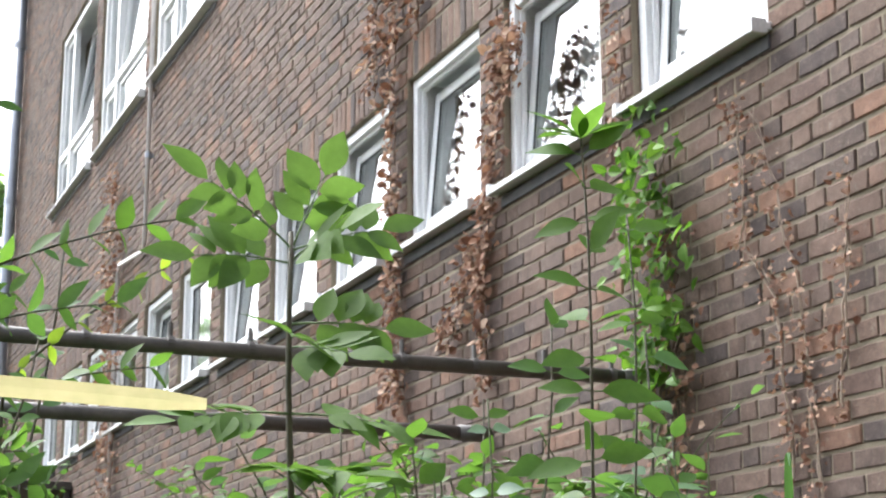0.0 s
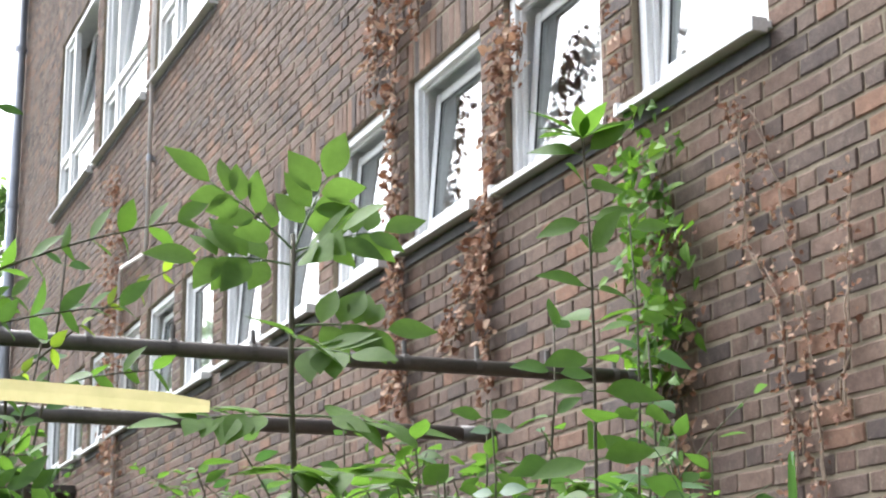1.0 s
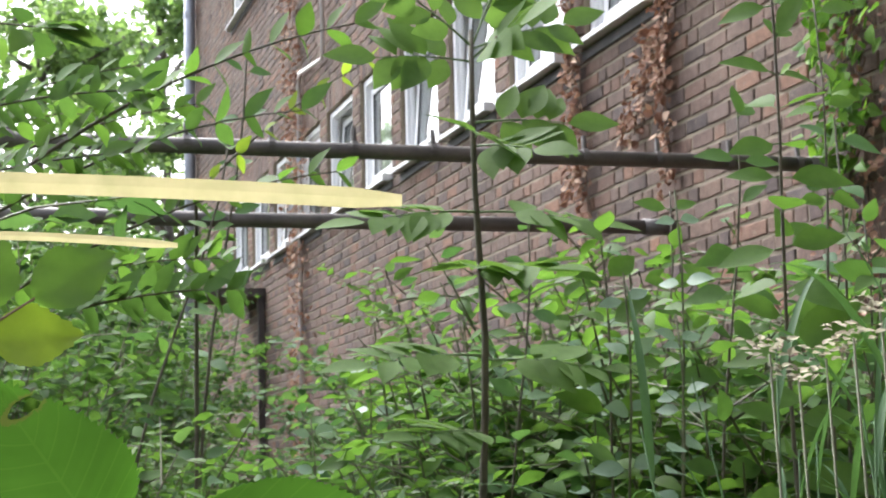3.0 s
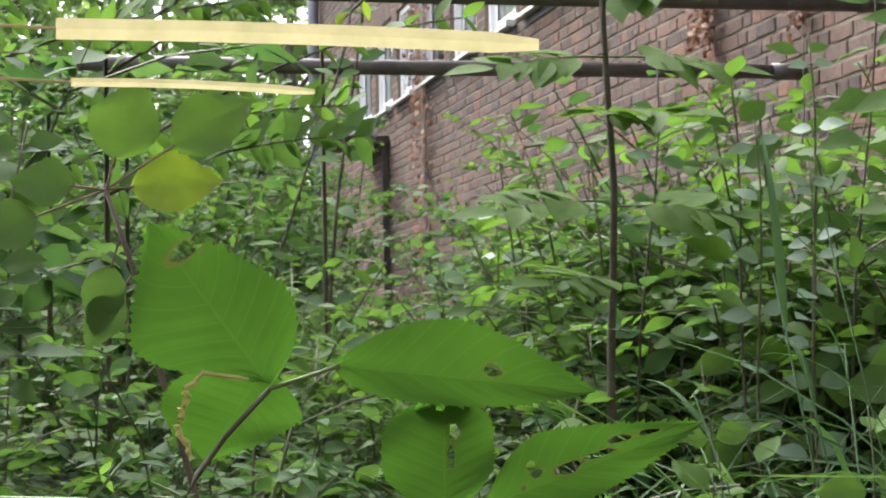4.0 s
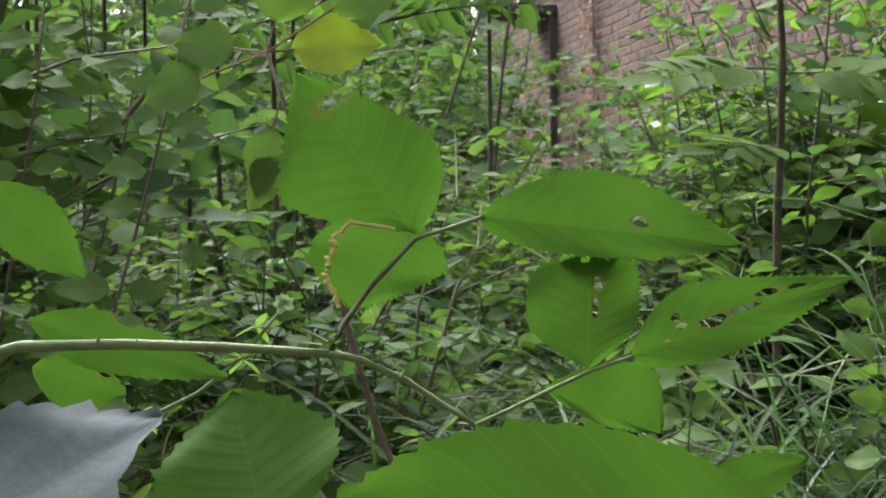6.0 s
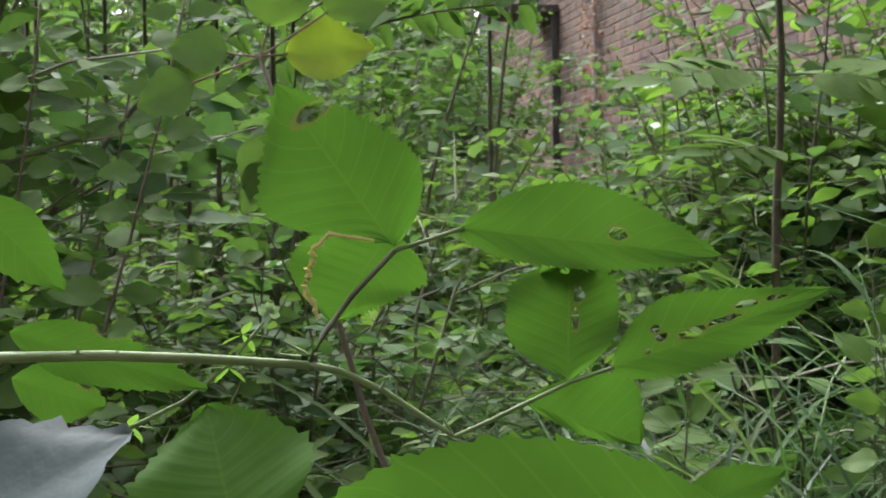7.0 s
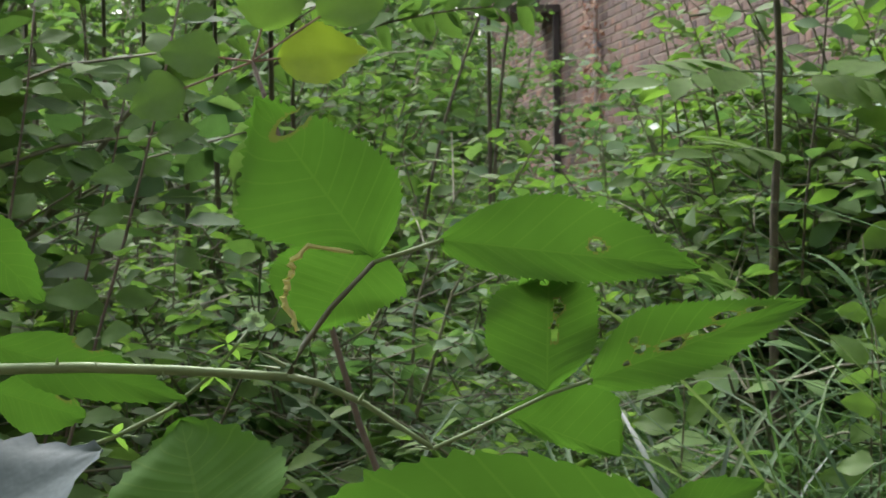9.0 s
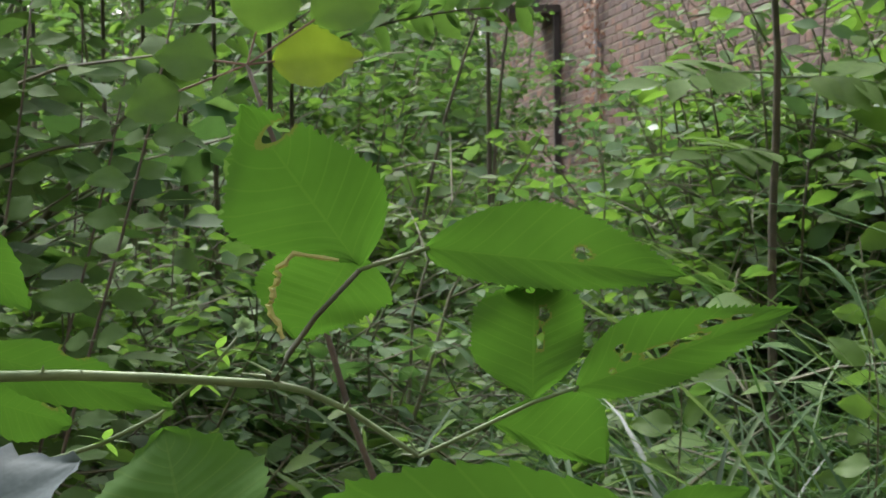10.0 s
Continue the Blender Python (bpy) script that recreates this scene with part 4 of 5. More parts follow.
stem_plant("tall_shoot", (0.25, 4.0, 0), (0.62, 3.85, 1.55), "thin dark shoot rising from the thicket", "shoot", 24, 0.085, 35, LEAF, 0.03, 0.5, 0.006)
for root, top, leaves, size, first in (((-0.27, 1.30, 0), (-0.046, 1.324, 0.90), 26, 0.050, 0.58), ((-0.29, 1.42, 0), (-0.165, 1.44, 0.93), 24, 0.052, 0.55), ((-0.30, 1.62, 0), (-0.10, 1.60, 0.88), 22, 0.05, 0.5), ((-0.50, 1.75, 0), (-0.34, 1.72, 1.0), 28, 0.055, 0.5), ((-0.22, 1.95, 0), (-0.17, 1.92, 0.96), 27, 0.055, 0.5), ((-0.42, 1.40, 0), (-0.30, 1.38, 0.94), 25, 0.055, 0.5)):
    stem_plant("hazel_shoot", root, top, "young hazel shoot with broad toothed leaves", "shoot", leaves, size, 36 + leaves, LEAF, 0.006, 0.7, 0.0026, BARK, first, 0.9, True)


def side_branch(name, a, b, sag, leaves, size, seed, material, label):
    """A long arching branch with paired oval leaves."""
    rng = random.Random(seed)
    a, b = Vector(a), Vector(b)
    ob = thing(name, (a.x, a.y, 0), label, "branch")
    foot = Vector((0, 0, 0))
    pts = [foot, Vector((0, 0, a.z * 0.6))] + [p - Vector((a.x, a.y, 0)) for p in curve_pts(a, b, sag, 10)]
    w = Build()
    w.tube(pts, [0.006] * 2 + [0.0045 - 0.003 * i / 10 for i in range(11)], 6)
    part("stem", w, BARK, ob, smooth=True)
    axis = (b - a).normalized()
    side = axis.cross(Vector((0, 0, 1))).normalized()
    for k in range(leaves):
        t = 0.08 + 0.92 * (k // 2) / max(1, (leaves - 1) // 2)
        i = min(9, int(t * 10))
        p = pts[2 + i].lerp(pts[3 + i], t * 10 - i)
        s = 1 if k % 2 else -1
        d = axis * rng.uniform(0.4, 1.0) + side * s * rng.uniform(0.2, 0.8) + Vector((0, 0, s * rng.uniform(0.2, 0.8) + rng.uniform(-0.35, 0.15)))
        l = size * rng.uniform(0.75, 1.15)
        g = Build()
        leaf(g, p, d, (rng.gauss(0, 0.5), rng.uniform(-1.0, -0.3), rng.uniform(0.3, 1.0)), l, l * rng.uniform(0.42, 0.56), 0.15, rng.uniform(0.05, 0.3), 6)
        part("leaf", g, material, ob, smooth=True)


side_branch("elder_branch", (0.05, 3.0, 1.22), (0.70, 2.92, 1.55), 0.05, 26, 0.068, 41, LEAF_FRESH, "arching branch with paired oval green leaves")
side_branch("elder_branch", (-0.05, 3.3, 1.15), (0.66, 3.2, 1.45), 0.06, 26, 0.070, 42, LEAF, "arching branch with paired oval green leaves")
side_branch("elder_branch", (0.10, 3.5, 1.1), (0.75, 3.3, 1.35), 0.05, 24, 0.066, 43, LEAF_FRESH, "arching branch with paired oval green leaves")
side_branch("elder_branch", (-0.2, 3.6, 1.22), (0.50, 3.5, 1.52), 0.05, 30, 0.068, 45, LEAF_FRESH, "arching branch with paired oval green leaves")
side_branch("elder_branch", (-0.3, 3.85, 1.35), (0.42, 3.75, 1.66), 0.05, 30, 0.068, 46, LEAF, "arching branch with paired oval green leaves")
for k, (a, b) in enumerate((((-0.4, 3.3, 1.12), (0.36, 3.2, 1.36)), ((-0.35, 3.0, 1.2), (0.33, 2.95, 1.42)), ((-0.2, 3.6, 1.0), (0.55, 3.5, 1.2)), ((-0.1, 3.1, 0.9), (0.5, 3.0, 1.08)), ((-0.45, 3.7, 1.25), (0.30, 3.6, 1.52)))):
    side_branch("elder_branch", a, b, 0.05, 56, 0.066, 141 + k, (LEAF_FRESH, LEAF)[k % 2], "arching branch with paired oval green leaves")
side_branch("young_branch", (0.60, 4.2, 1.45), (1.02, 4.1, 1.78), 0.03, 14, 0.055, 44, LEAF_LIME, "thin branch with small lime green leaves")


# ---- creepers on the wall ----
def creeper(name, label, strands, leaf_n, size, material, seed, wood=TWIG, out=0.05, spread=0.12, both=None):
    """Runners up the brick wall with leaves along them. strands: ((y, z), (y, z), ...)"""
    rng = random.Random(seed)
    y0 = strands[0][0][0]
    ob = thing(name, (WALL_X - 0.02, y0, strands[0][0][1]), label, "creeper")
    org = Vector((WALL_X - 0.02, y0, strands[0][0][1]))
    g = Build()
    total = sum(sum(math.dist(p, q) for p, q in zip(s, s[1:])) for s in strands)
    for s in strands:
        for copy in range(2):
            w, pts = Build(), []
            for p, q in zip(s, s[1:]):
                n = max(2, int(math.dist(p, q) / 0.08))
                for i in range(n):
                    t = i / n
                    pts.append(Vector((WALL_X - 0.012 - rng.uniform(0, out * 0.4), p[0] + (q[0] - p[0]) * t + rng.gauss(0, spread * 0.18), p[1] + (q[1] - p[1]) * t)) - org)
            w.tube(pts, [0.005 * (1 - 0.6 * i / len(pts)) for i in range(len(pts))], 5, False)
            part("runner", w, wood, ob, smooth=True)
        length = sum(math.dist(p, q) for p, q in zip(s, s[1:]))
        for _ in range(int(leaf_n * length / total)):
            c = rng.choice(pts)
            o = c + Vector((-rng.uniform(0, out), rng.gauss(0, spread * 0.55), rng.gauss(0, 0.05)))
            d = Vector((rng.uniform(-0.8, 0.1), rng.gauss(0, 0.7), rng.uniform(-1.0, 0.3)))
            up = Vector((-1, rng.gauss(0, 0.6), rng.uniform(-0.2, 0.9)))
            l = size * rng.uniform(0.5, 1.2)
            leaf(g, o, d, up, l, l * rng.uniform(0.5, 0.9), rng.uniform(0.1, 0.7), rng.uniform(-0.3, 0.6), 4)
    part("foliage", g, material, ob)


E_ = EYE_Z
creeper("dead_creeper", "withered brown creeper hanging down the brick wall", (((9.10, 1.6 + E_), (9.06, 2.6 + E_), (9.10, 3.4 + E_), (9.04, 4.2 + E_), (8.98, 5.0 + E_)), ((9.42, 3.5 + E_), (9.45, 4.3 + E_), (9.35, 5.2 + E_)), ((8.9, 1.3 + E_), (8.95, 1.8 + E_), (9.05, 2.6 + E_)), ((8.72, 3.7 + E_), (8.78, 4.4 + E_), (8.7, 5.0 + E_))), 1250, 0.055, LEAF_DEAD, 51, spread=0.10, out=0.06)
creeper("dead_creeper", "withered brown creeper round the window pier", (((7.80, 1.45 + E_), (7.82, 1.9 + E_), (7.74, 2.3 + E_), (7.64, 2.7 + E_), (7.58, 3.1 + E_), (7.40, 3.35 + E_)), ((8.25, 1.75 + E_), (8.05, 2.0 + E_), (7.85, 2.25 + E_)), ((7.38, 2.95 + E_), (7.28, 3.25 + E_))), 720, 0.052, LEAF_DEAD, 52, spread=0.10, out=0.05)
creeper("dead_creeper", "dry brown creeper runners on the brick wall", (((4.95, 0.0 + E_), (5.0, 0.8 + E_), (5.05, 1.3 + E_), (5.15, 1.7 + E_), (5.35, 2.2 + E_)), ((5.18, 0.3 + E_), (5.15, 0.9 + E_), (5.2, 1.35 + E_), (5.4, 1.6 + E_), (5.42, 2.25 + E_)), ((4.85, 0.9 + E_), (4.75, 1.5 + E_), (4.68, 1.8 + E_))), 620, 0.03, LEAF_DEAD, 53, RUNNER, spread=0.08, out=0.04)
creeper("dead_creeper", "thin dead runners beside the window jamb", (((6.35, 2.2 + E_), (6.3, 2.7 + E_), (6.32, 3.0 + E_)),), 60, 0.04, LEAF_DEAD, 54, spread=0.06)
creeper("dead_creeper", "withered creeper wound round the service pipe", (((16.75, 0.6), (16.85, 2.4), (16.75, 3.8), (16.9, 5.2), (17.3, 6.0)), ((17.1, 3.0), (17.0, 4.4), (17.4, 5.4))), 950, 0.06, LEAF_DEAD, 55, RUNNER, spread=0.36, out=0.08)
creeper("green_creeper", "fresh green creeper climbing the brick wall on brown runners", (((6.05, 1.7), (6.02, 2.0), (6.06, 2.5), (6.10, 2.9), (6.18, 3.15)), ((5.88, 2.0), (5.9, 2.5), (5.98, 2.95))), 320, 0.075, LEAF_IVY, 56, spread=0.20, out=0.13)
creeper("dead_creeper", "matted brown stems under the green creeper", (((6.12, 0.2), (6.08, 1.5), (6.03, 2.4), (6.08, 2.8)), ((5.98, 0.2), (5.95, 1.5), (5.98, 2.6)), ((5.86, 0.2), (5.88, 1.4), (5.9, 2.2))), 620, 0.04, LEAF_DEAD, 57, spread=0.16, out=0.04)


# ---- trees beyond the house ----
def tree(place, height, crown, seed, leaves, size, label):
    rng = random.Random(seed)
    ob = thing("tree", place, label, "tree", "trees behind the garden")
    w, g = Build(), Build()
    lean = Vector((rng.uniform(-0.06, 0.06), rng.uniform(-0.06, 0.06), 1))
    pts = [lean * (height * 0.92 * i / 9) + Vector((rng.uniform(-0.1, 0.1), rng.uniform(-0.1, 0.1), 0)) for i in range(10)]
    w.tube(pts, [height * 0.018 * (1 - 0.9 * i / 9) for i in range(10)], 9)
    tips = []
    for k in range(26):
        t = rng.uniform(0.22, 0.97)
        i = min(8, int(t * 9))
        p = pts[i].lerp(pts[i + 1], t * 9 - i)
        a = rng.uniform(0, 2 * math.pi)
        l = crown * (1.1 - 0.75 * abs(t - 0.45)) * rng.uniform(0.55, 1.1)
        q = p + Vector((math.cos(a) * l, math.sin(a) * l, l * rng.uniform(0.2, 0.8)))
        m = p.lerp(q, 0.5) + Vector((0, 0, 0.1 * l))
        w.tube([p, m, q], [height * 0.006, height * 0.004, height * 0.0012], 5, False)
        for s in range(5):
            u = p.lerp(q, rng.uniform(0.4, 1.0))
            tips.append((u, u + Vector((rng.gauss(0, 0.5), rng.gauss(0, 0.5), rng.gauss(-0.1, 0.4))) * crown * 0.35))
    for _ in range(leaves):
        p, q = rng.choice(tips)
        o = p.lerp(q, rng.random()) + Vector((rng.gauss(0, 0.12), rng.gauss(0, 0.12), rng.gauss(0, 0.12))) * crown * 0.5
        d = Vector((rng.gauss(0, 1), rng.gauss(0, 1), rng.uniform(-1.2, 0.3)))
        l = size * rng.uniform(0.6, 1.3)
        leaf(g, o, d, (rng.gauss(0, 1), rng.gauss(0, 1), 1), l, l * 0.6, 0.2, 0.2, 3)
    part("trunk", w, TREE_BARK, ob, smooth=True)
    part("crown", g, LEAF_TREE, ob)


tree(at(5.6, 44), 14.6, 2.5, 71, 3600, 0.24, "tall slender birch tree with a loose light green crown")
tree(at(7.8, 50), 16.0, 2.6, 72, 3600, 0.26, "tall slender birch tree with a loose light green crown")
tree(at(3.4, 40), 12.4, 3.2, 73, 4600, 0.24, "broad leafy tree behind the garden")
tree(at(-0.8, 38), 10.5, 3.0, 74, 4800, 0.26, "broad leafy tree behind the garden")
tree(at(-6.5, 36), 8.6, 3.2, 75, 4800, 0.26, "broad leafy tree behind the garden")
tree(at(-11.5, 36), 8.6, 3.4, 76, 4400, 0.26, "broad leafy tree behind the garden")


# ---- overhanging ash twig ----
def overhang():
    rng = random.Random(91)
    tip = at(5.2, 4.0, EYE_Z + 1.36)
    root = Vector((-0.9, 4.6, 0))
    ob = thing("ash_tree", root, "thin leaning ash with feathered leaves hanging against the sky", "tree")
    b = Build()
    top = tip - root
    pts = [Vector((0, 0, 0)), Vector((-0.05, 0, 1.4)), Vector((0.1, 0, 2.3)), Vector((0.6, -0.2, 2.6)), top + Vector((-0.25, 0, 0.2)), top]
    b.tube(pts, [0.02, 0.016, 0.011, 0.007, 0.004, 0.002], 7)
    part("trunk", b, BARK, ob, smooth=True)
    for p, d, l in ((top, (0.5, -0.2, -0.6), 0.2), (top, (0.9, -0.2, -0.1), 0.2), (top + Vector((-0.2, 0, 0.16)), (-0.1, -0.2, -0.9), 0.24), (top + Vector((-0.05, 0, 0.05)), (0.7, 0.1, 0.45), 0.2), (top + Vector((-0.22, 0, 0.18)), (0.5, 0, 0.8), 0.2)):
        pinnate(ob, p, d, (0, -0.8, 0.5), l * 0.75, 4, 0.055, LEAF, rng)


overhang()


# ---- bramble close to the lens ----
def bramble():
    """A thorny cane across the view with toothed leaves; local metres: right, up, towards the viewer."""
    k = 0.45 / 3052.0
    base = look((0, 0, 0), heading(6.454, -1.708), -0.74).to_3x3()
    right, upv, back = base.col[0], base.col[1], base.col[2]
    hub = Vector((0.0582, 0.4492, 0.7343))

    def at_hub(x, y, near=0.0):
        s = k * (1 - near / 0.45)
        return right * ((x - 784) * s) + upv * ((441 - y) * s) + back * near

    ob = thing("bramble", hub, "thorny green bramble cane with toothed, insect-bitten leaves", "bramble")

    def cane(name, pts, r0, r1, material=CANE, parent=ob):
        b = Build()
        n = len(pts)
        b.tube(pts, [r0 + (r1 - r0) * i / (n - 1) for i in range(n)], 10)
        return part(name, b, material, parent, smooth=True)

    main = cane("cane", [at_hub(-700, 980, -0.12), at_hub(-420, 760, -0.06), at_hub(-60, 668), at_hub(120, 664), at_hub(300, 670), at_hub(420, 677), at_hub(492, 682)], 0.0018, 0.0011)
    cane("cane", [at_hub(485, 680), at_hub(540, 692), at_hub(620, 728), at_hub(690, 774), at_hub(742, 808, 0.004)], 0.0011, 0.0006)
    cane("leaf_stalk", [at_hub(742, 808, 0.004), at_hub(800, 782, 0.005), at_hub(870, 748, 0.004), at_hub(945, 712, 0.002), at_hub(1024, 685)], 0.0006, 0.0005)
    cane("leaf_stalk", [at_hub(488, 676), at_hub(510, 628), at_hub(560, 560), at_hub(637, 478)], 0.0009, 0.0007, PETIOLE)
    cane("leaf_stalk", [at_hub(634, 479), at_hub(700, 458), at_hub(760, 438)], 0.0006, 0.0006)
    for x, y, dx, dy in ((612, 724, 10, -22), (738, 806, -18, -34), (75, 660, 2, -14), (262, 672, 4, 12), (505, 700, 2, 16), (528, 716, 4, 18), (480, 662, -48, -26), (470, 668, -44, -8), (495, 664, 14, -6), (735, 808, -26, -4), (148, 664, -6, -10), (380, 682, 5, 11)):
        b = Build()
        b.tube([at_hub(x, y, 0.001), at_hub(x + dx * 0.5, y + dy * 0.55, 0.001), at_hub(x + dx, y + dy, 0.001)], [0.0007, 0.00035, 0.0001], 5)
        part("thorn", b, CANE, main)

    def blade_leaf(x0, y0, x1, y1, width, name="leaf", near0=0.0, near1=0.0, face=(0, 0.1, 1), **more):
        p, q = at_hub(x0, y0, near0), at_hub(x1, y1, near1)
        b = Build()
        n = right * face[0] + upv * face[1] + back * face[2]
        serrated(b, p, q - p, n, (q - p).length, width * k, **more)
        return part(name, b, LEAF_BRAMBLE, ob, smooth=True)

    blade_leaf(636, 472, 426, 184, 282, teeth=28, tooth=1.0, fold=0.06, droop=0.02, cols=44, lop=((0.55, 1.06, 1.35, 1.12), (0.32, 0.86, 0.55, 1.5)), bite=(0.785, -0.58, 0.04, 0.62))
    blade_leaf(752, 438, 1212, 489, 200, teeth=34, fold=0.1, droop=-0.03, cols=44, lop=((0.43, 1.0, 0.75, 1.6), (0.34, 0.5, 0.45, 2.2)), holes=((0.605, 0.22, 0.034, 0.13),), tooth=0.9)
    blade_leaf(614, 462, 528, 606, 230, teeth=22, fold=0.05, droop=0.02, near0=-0.004, near1=-0.010, cols=28, heart=0.16, lop=((0.2, 0.90, 0.5, 1.05), (0.62, 1.08, 0.5, 2.4)), tooth=1.0)
    blade_leaf(943, 708, 947, 497, 200, teeth=26, fold=0.05, droop=0.02, near1=-0.006, cols=44, lop=((0.42, 1.1, 0.95, 5.0), (0.5, 0.87, 0.95, 6.0)), holes=((0.51, -0.13, 0.095, 0.075), (0.72, -0.20, 0.065, 0.11), (0.93, 0.12, 0.035, 0.14)), tooth=1.0)
    blade_leaf(1018, 688, 1412, 543, 170, teeth=34, fold=0.08, droop=0.02, cols=44, lop=((0.33, 1.0, 0.75, 1.2), (0.38, 0.62, 0.5, 1.7)), tooth=0.9,
               holes=((0.38, 0.13, 0.06, 0.12), (0.53, 0.20, 0.07, 0.08), (0.635, 0.48, 0.05, 0.12), (0.235, 0.50, 0.02, 0.10), (0.765, 0.52, 0.045, 0.12), (0.172, 0.08, 0.016, 0.06), (0.25, 0.27, 0.028, 0.08)))
    blade_leaf(864, 744, 1074, 822, 208, teeth=20, fold=0.03, droop=0.02, near0=-0.004, near1=-0.008, cols=24, lop=((0.70, 1.0, 0.85, 2.6), (0.5, 0.18, 0.8, 1.8)), tooth=0.6)
    blade_leaf(948, 530, 938, 466, 105, teeth=7, fold=0.1, droop=0.05, near0=-0.008, near1=-0.003, cols=12, name="curled_tip", tooth=0.6)
    blade_leaf(-45, 622, 308, 722, 105, teeth=17, fold=0.08, droop=-0.05, belly=0.36, near0=-0.004, near1=-0.006, bite=(0.46, 1.0, 0.06, 0.3))
    blade_leaf(-40, 705, 128, 752, 110, teeth=11, fold=0.06, droop=0.05, belly=0.5, near0=-0.006, near1=-0.01, bite=(0.7, 0.9, 0.12, 0.35))
    blade_leaf(-120, 380, 52, 548, 120, teeth=11, fold=0.1, droop=0.04, belly=0.45)
    blade_leaf(345, 1030, 285, 752, 265, teeth=13, fold=0.08, droop=0.05, belly=0.5, near0=0.10, near1=0.08)
    blade_leaf(1290, 1020, 460, 960, 250, teeth=17, fold=0.12, droop=0.05, belly=0.5, near0=0.11, near1=0.10, point=2.2)
    blade_leaf(1120, 950, 1330, 866, 90, teeth=11, fold=0.1, droop=0.03, belly=0.45, near0=0.02, near1=0.01)
    # withered rim along the bitten leaf
    b = Build()
    rng = random.Random(2)
    pts = [at_hub(600 - 80 * t, 461 - 12 * t, 0.003) for t in (0, 0.35, 0.7, 1)]
    pts += [at_hub(506 - 26 * math.sin(t * 2.5) + rng.uniform(-7, 7) + (14 * (t - 0.75) * 4 if t > 0.75 else 0), 452 + 148 * t, 0.003) for t in [0.05 + 0.05 * i for i in range(20)]]
    b.tube(pts, [0.0004 + 0.0005 * math.sin(math.pi * i / len(pts)) + 0.0003 * (i % 2) for i in range(len(pts))], 6)
    part("withered_rim", b, WITHERED, ob, "dry straw-yellow leaf rim")
    # long arching root of the cane down to the soil
    foot = Vector((-0.42, 0.62, -hub.z))
    start = at_hub(-700, 980, -0.12)
    cane("cane", [start, start.lerp(foot, 0.4) + Vector((-0.05, 0, 0.02)), foot], 0.0018, 0.003)
    return at_hub, hub, right, upv, back


at_hub, hub, right, upv, back = bramble()


def cleavers():
    ob = thing("cleavers", hub, "thin cleavers stem with small whorls and a pale bud", "weed")
    b = Build()
    pts = [at_hub(-120, 1000, -0.16), at_hub(40, 830, -0.16), at_hub(180, 786, -0.16), at_hub(280, 736, -0.16), at_hub(360, 672, -0.16), at_hub(428, 588, -0.16)]
    b.tube(pts, [0.0011, 0.001, 0.0009, 0.0008, 0.0007, 0.0006], 6)
    part("stem", b, CANE, ob, smooth=True)
    for x, y, n in ((185, 780, 5), (360, 676, 6), (385, 618, 5)):
        for i in range(n):
            g = Build()
            a = 2 * math.pi * i / n
            leaf(g, at_hub(x, y, -0.16), right * math.cos(a) + upv * (0.5 * math.sin(a)) + back * (0.6 * math.sin(a)), upv, 0.010, 0.0035, 0.1, 0.1, 4)
            part("leaf", g, LEAF_FRESH, ob)
    c = at_hub(432, 580, -0.16)
    for i in range(7):
        g = Build()
        a = i * 0.9
        leaf(g, c, right * math.cos(a) + upv * (0.6 + math.sin(a)) + back * math.sin(a * 2) * 0.5, back, 0.0045, 0.003, 0.2, -0.1, 4)
        part("petal", g, LEAF_PALE, ob)
    b = Build()
    s = at_hub(-120, 1000, -0.16)
    b.tube([s, s + Vector((-0.05, 0.02, -0.3)), Vector((s.x - 0.06, s.y, -hub.z))], [0.0016, 0.0018, 0.002], 6)
    part("stem", b, CANE, ob)


def lime_shoot():
    """A leaning brown shoot; its top leaf is lime green, the lower ones darker on long stalks."""
    root = Vector((0.25, 1.10, 0))
    ob = thing("young_maple", root, "young maple shoot with a lime green toothed leaf", "shoot")
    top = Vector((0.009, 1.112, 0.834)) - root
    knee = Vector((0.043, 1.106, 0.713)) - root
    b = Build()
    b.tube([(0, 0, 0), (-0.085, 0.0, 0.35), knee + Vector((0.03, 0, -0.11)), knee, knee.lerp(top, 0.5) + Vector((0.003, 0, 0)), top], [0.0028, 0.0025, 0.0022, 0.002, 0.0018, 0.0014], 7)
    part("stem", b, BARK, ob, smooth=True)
    for p, d, stalk, l, w, m, name in ((top, right + upv * 0.12, 0.016, 0.058, 0.044, LEAF_LIME, "lime green leaf"), (top, right * 0.25 + upv * 0.9, 0.02, 0.055, 0.046, LEAF_FRESH, ""),
                                       (top, right * -0.8 + upv * 0.1, 0.02, 0.04, 0.034, LEAF, ""), (top, right * -0.9 - upv * 0.35, 0.045, 0.04, 0.036, LEAF, ""),
                                       (knee.lerp(top, 0.75), right * -0.25 - upv * 0.9, 0.018, 0.045, 0.028, LEAF, ""), (knee.lerp(top, 0.55), right * -0.5 - upv * 0.8, 0.012, 0.042, 0.026, LEAF, ""),
                                       (top, right * 0.75 + upv * 0.5, 0.05, 0.06, 0.044, LEAF_FRESH, "")):
        g = Build()
        d = d.normalized()
        serrated(g, p + d * stalk, d, back + upv * 0.4, l, w, 9, 0.1, 0.1, cols=8)
        o = part("leaf", g, m, ob, name, True)
        s = Build()
        s.tube([p, p + d * (stalk + 0.002)], 0.0008, 5, False)
        part("leaf_stalk", s, TWIG, o)


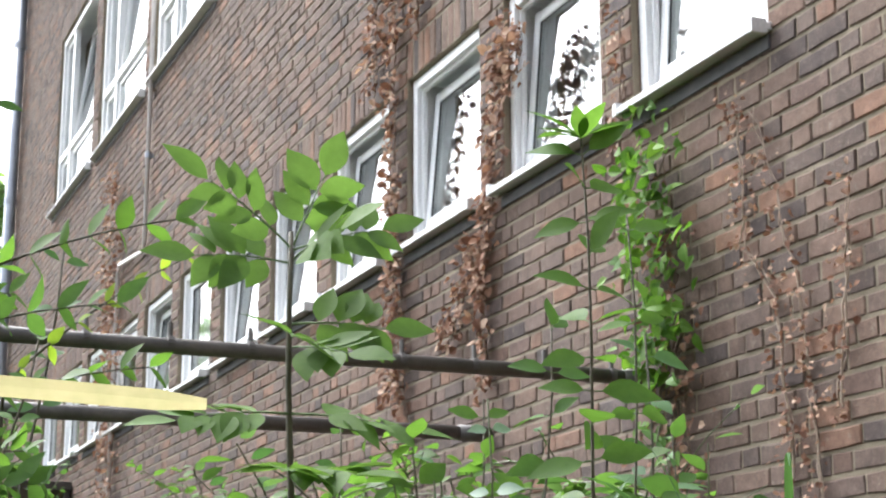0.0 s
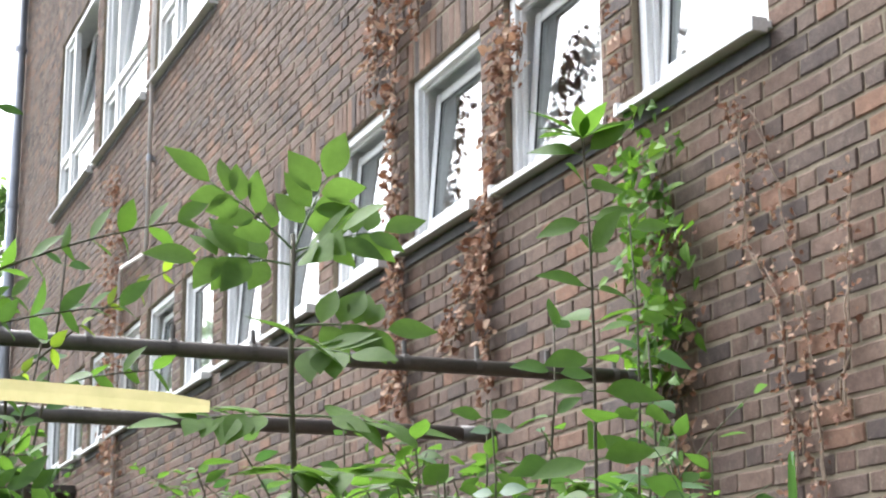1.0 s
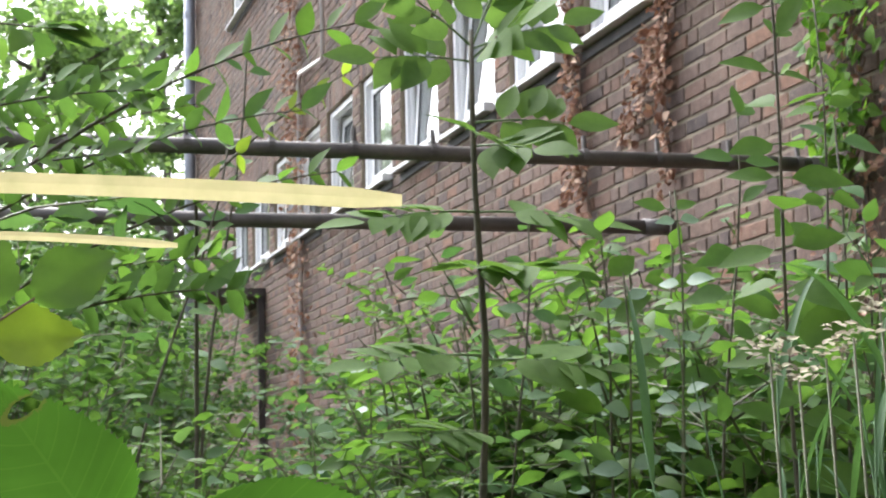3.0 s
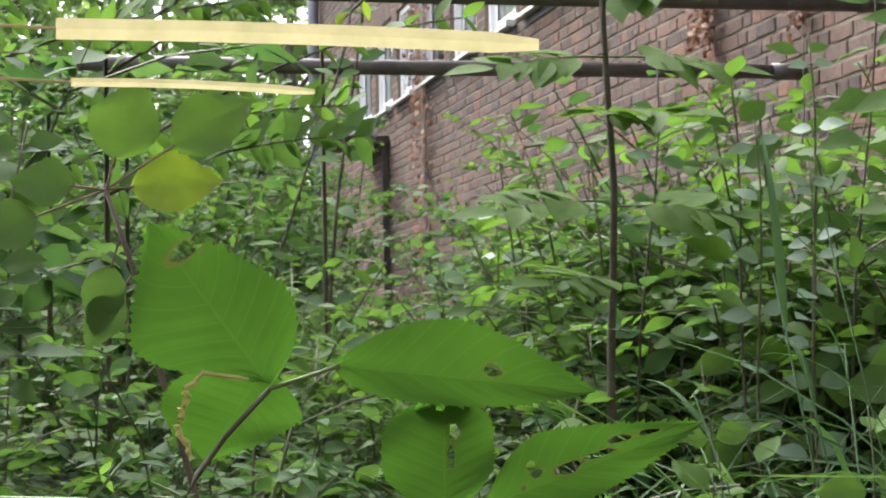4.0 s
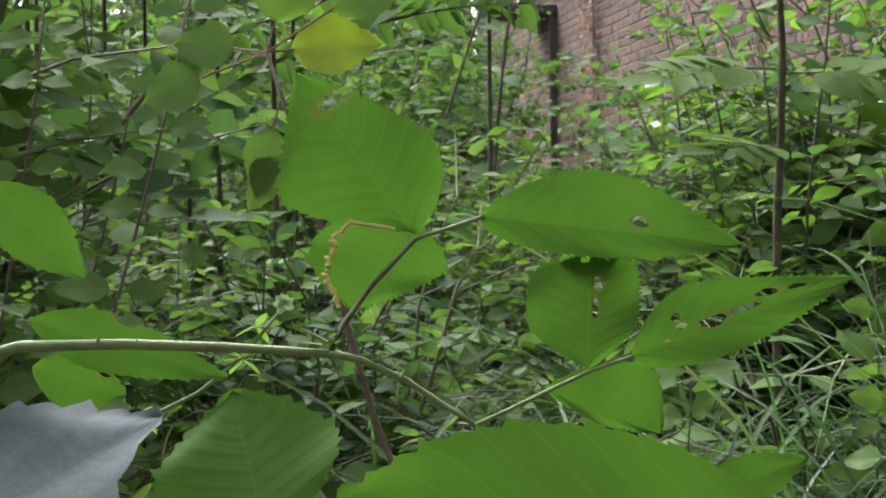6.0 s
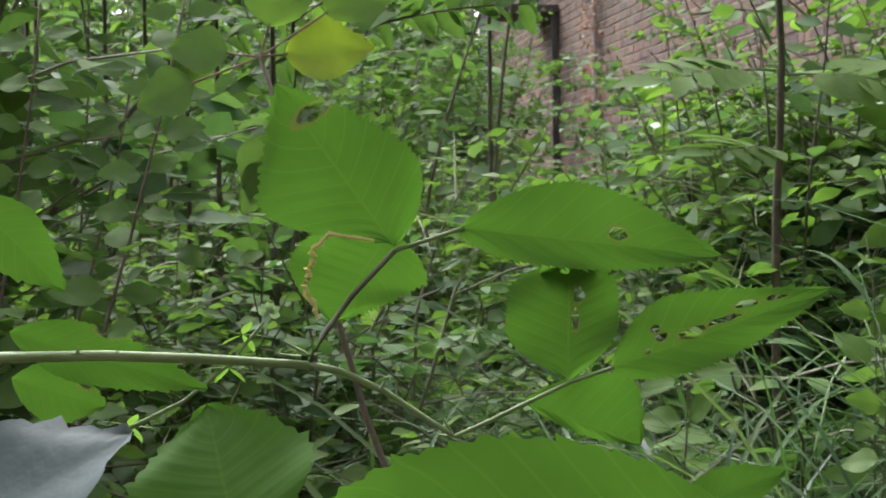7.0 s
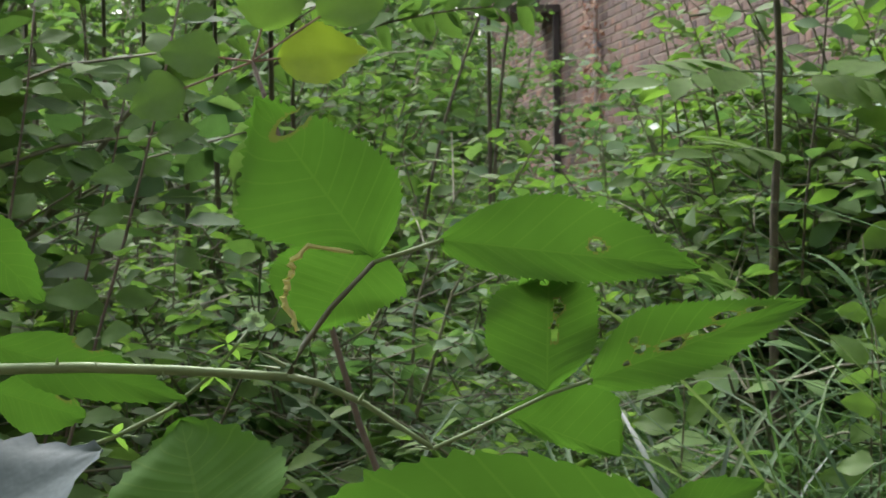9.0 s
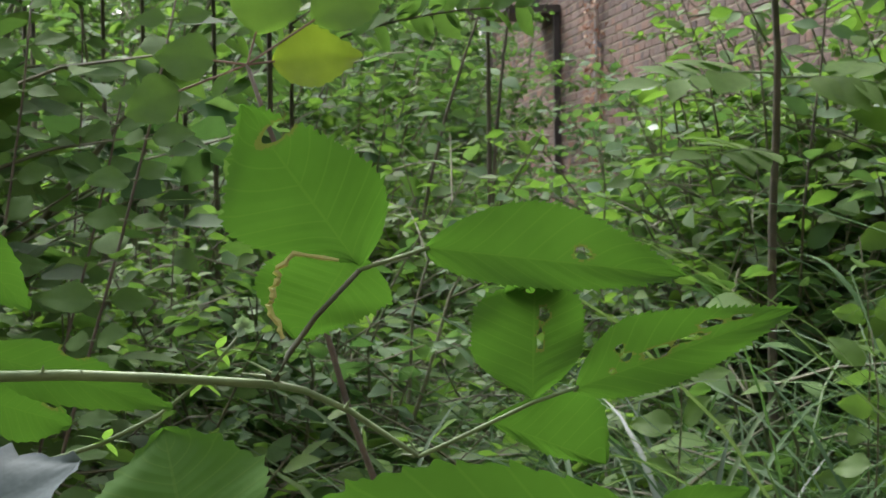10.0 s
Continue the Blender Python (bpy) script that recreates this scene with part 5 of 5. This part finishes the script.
def near_leaf():
    ob = thing("grey_leaf", hub, "waxy grey-green leaf close to the lens", "leaf")
    b = Build()
    p, q = at_hub(-330, 1120, 0.14), at_hub(130, 800, 0.14)
    serrated(b, p, q - p, upv * 0.8 + back * 0.5, (q - p).length, 0.05, 10, 0.1, 0.05)
    part("leaf_blade", b, LEAF_GREY, ob, smooth=True)
    b = Build()
    b.tube([p, p + Vector((-0.02, 0.02, -0.25)), Vector((p.x, p.y, -hub.z))], [0.001, 0.002, 0.003], 6)
    part("stem", b, CANE, ob, smooth=True)


def straws():
    """Pale dry straws leaning across the view close by."""
    for a, b_, w in (((-0.020, 0.984, EYE_Z + 0.164), (0.250, 0.952, EYE_Z + 0.154), 0.0120), ((-0.012, 1.04, EYE_Z + 0.142), (0.130, 1.02, EYE_Z + 0.135), 0.0052)):
        a, b_ = Vector(a), Vector(b_)
        ob = thing("dry_straw", a, "pale dry straw blade bent over among the weeds", "straw", "dry straws")
        b = Build()
        d = b_ - a
        n, sd = 10, Vector((0, -0.25, 1)).normalized()
        for i in range(n + 1):
            t = i / n
            ww = w * 0.5 * (1 - 0.45 * max(0, t - 0.92) / 0.08)
            p = d * t + Vector((0, 0, 0.0015 * math.sin(math.pi * t)))
            b.v += [p + sd * ww, p + Vector((0, -0.0006, 0)), p - sd * ww]
        for i in range(n):
            o = 3 * i
            b.f += [(o, o + 1, o + 4, o + 3), (o + 1, o + 2, o + 5, o + 4)]
        part("blade", b, STRAW, ob)
        s = Build()
        s.tube([(0, 0, 0), (-0.26, 0.0, 0.012), (-0.38, 0.0, -0.1), (-0.42, 0.0, -a.z)], [0.001, 0.0012, 0.0016, 0.0024], 6)
        part("stalk", s, STRAW, ob)


def seed_heads():
    """Dry pale flower heads on thin stalks at the foot of the wall."""
    rng = random.Random(15)
    for k in range(5):
        root = at(27.0 + 0.9 * k, 1.35 + 0.06 * (k % 3))
        ob = thing("dry_flower", root, "dry pale flower head on a thin grey stalk", "flower", "dry flowers")
        b = Build()
        tall = 0.80 + 0.035 * rng.random() + 0.012 * k
        b.tube([(0, 0, 0), (0.01, 0, tall * 0.5), (0.0, 0.01, tall)], [0.0018, 0.0015, 0.001], 6)
        part("stalk", b, STALK, ob, smooth=True)
        g = Build()
        for _ in range(30):
            a, r = rng.uniform(0, 6.28), 0.020 * math.sqrt(rng.random())
            p = Vector((math.cos(a) * r, math.sin(a) * r + 0.01, tall + rng.uniform(-0.004, 0.012)))
            leaf(g, p, (rng.gauss(0, 1), rng.gauss(0, 1), 0.4), (0, -0.5, 1), 0.009, 0.006, 0.3, 0.2, 4)
        part("flower_head", g, SEED, ob)


def tall_grass():
    """Tall loose grass with blades folding over at the tip, before the wall."""
    rng = random.Random(77)
    for k in range(8):
        root = at(26.0 + 1.1 * k + rng.uniform(-0.5, 0.5), rng.uniform(1.5, 2.1))
        ob = thing("tall_grass", root, "tall loose grass with grey-green blades folding over at the tip", "grass", "tall grasses")
        for _ in range(6):
            b = Build()
            lean = Vector((rng.gauss(0, 0.13), rng.gauss(0, 0.12), 1)).normalized()
            foot = Vector((rng.gauss(0, 0.03), rng.gauss(0, 0.03), 0))
            tall = rng.uniform(0.62, 1.04)
            b.tube([foot, foot + lean * tall * 0.5, foot + lean * tall * 0.86], [0.0016, 0.0014, 0.001], 5)
            blade(b, foot + lean * tall * 0.8, lean + Vector((rng.gauss(0, 0.4), rng.gauss(0, 0.3), 0)), rng.uniform(0.12, 0.26), rng.uniform(0.006, 0.011), rng.uniform(0.6, 2.6))
            blade(b, foot + lean * tall * rng.uniform(0.4, 0.7), lean + Vector((rng.gauss(0, 0.6), rng.gauss(0, 0.4), 0)), rng.uniform(0.15, 0.3), rng.uniform(0.006, 0.010), rng.uniform(0.8, 2.4))
            part("blade", b, GRASS, ob, smooth=True)


tall_grass()
cleavers()
near_leaf()
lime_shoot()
straws()
seed_heads()

# ---- bricks, last ----
lay_bricks()
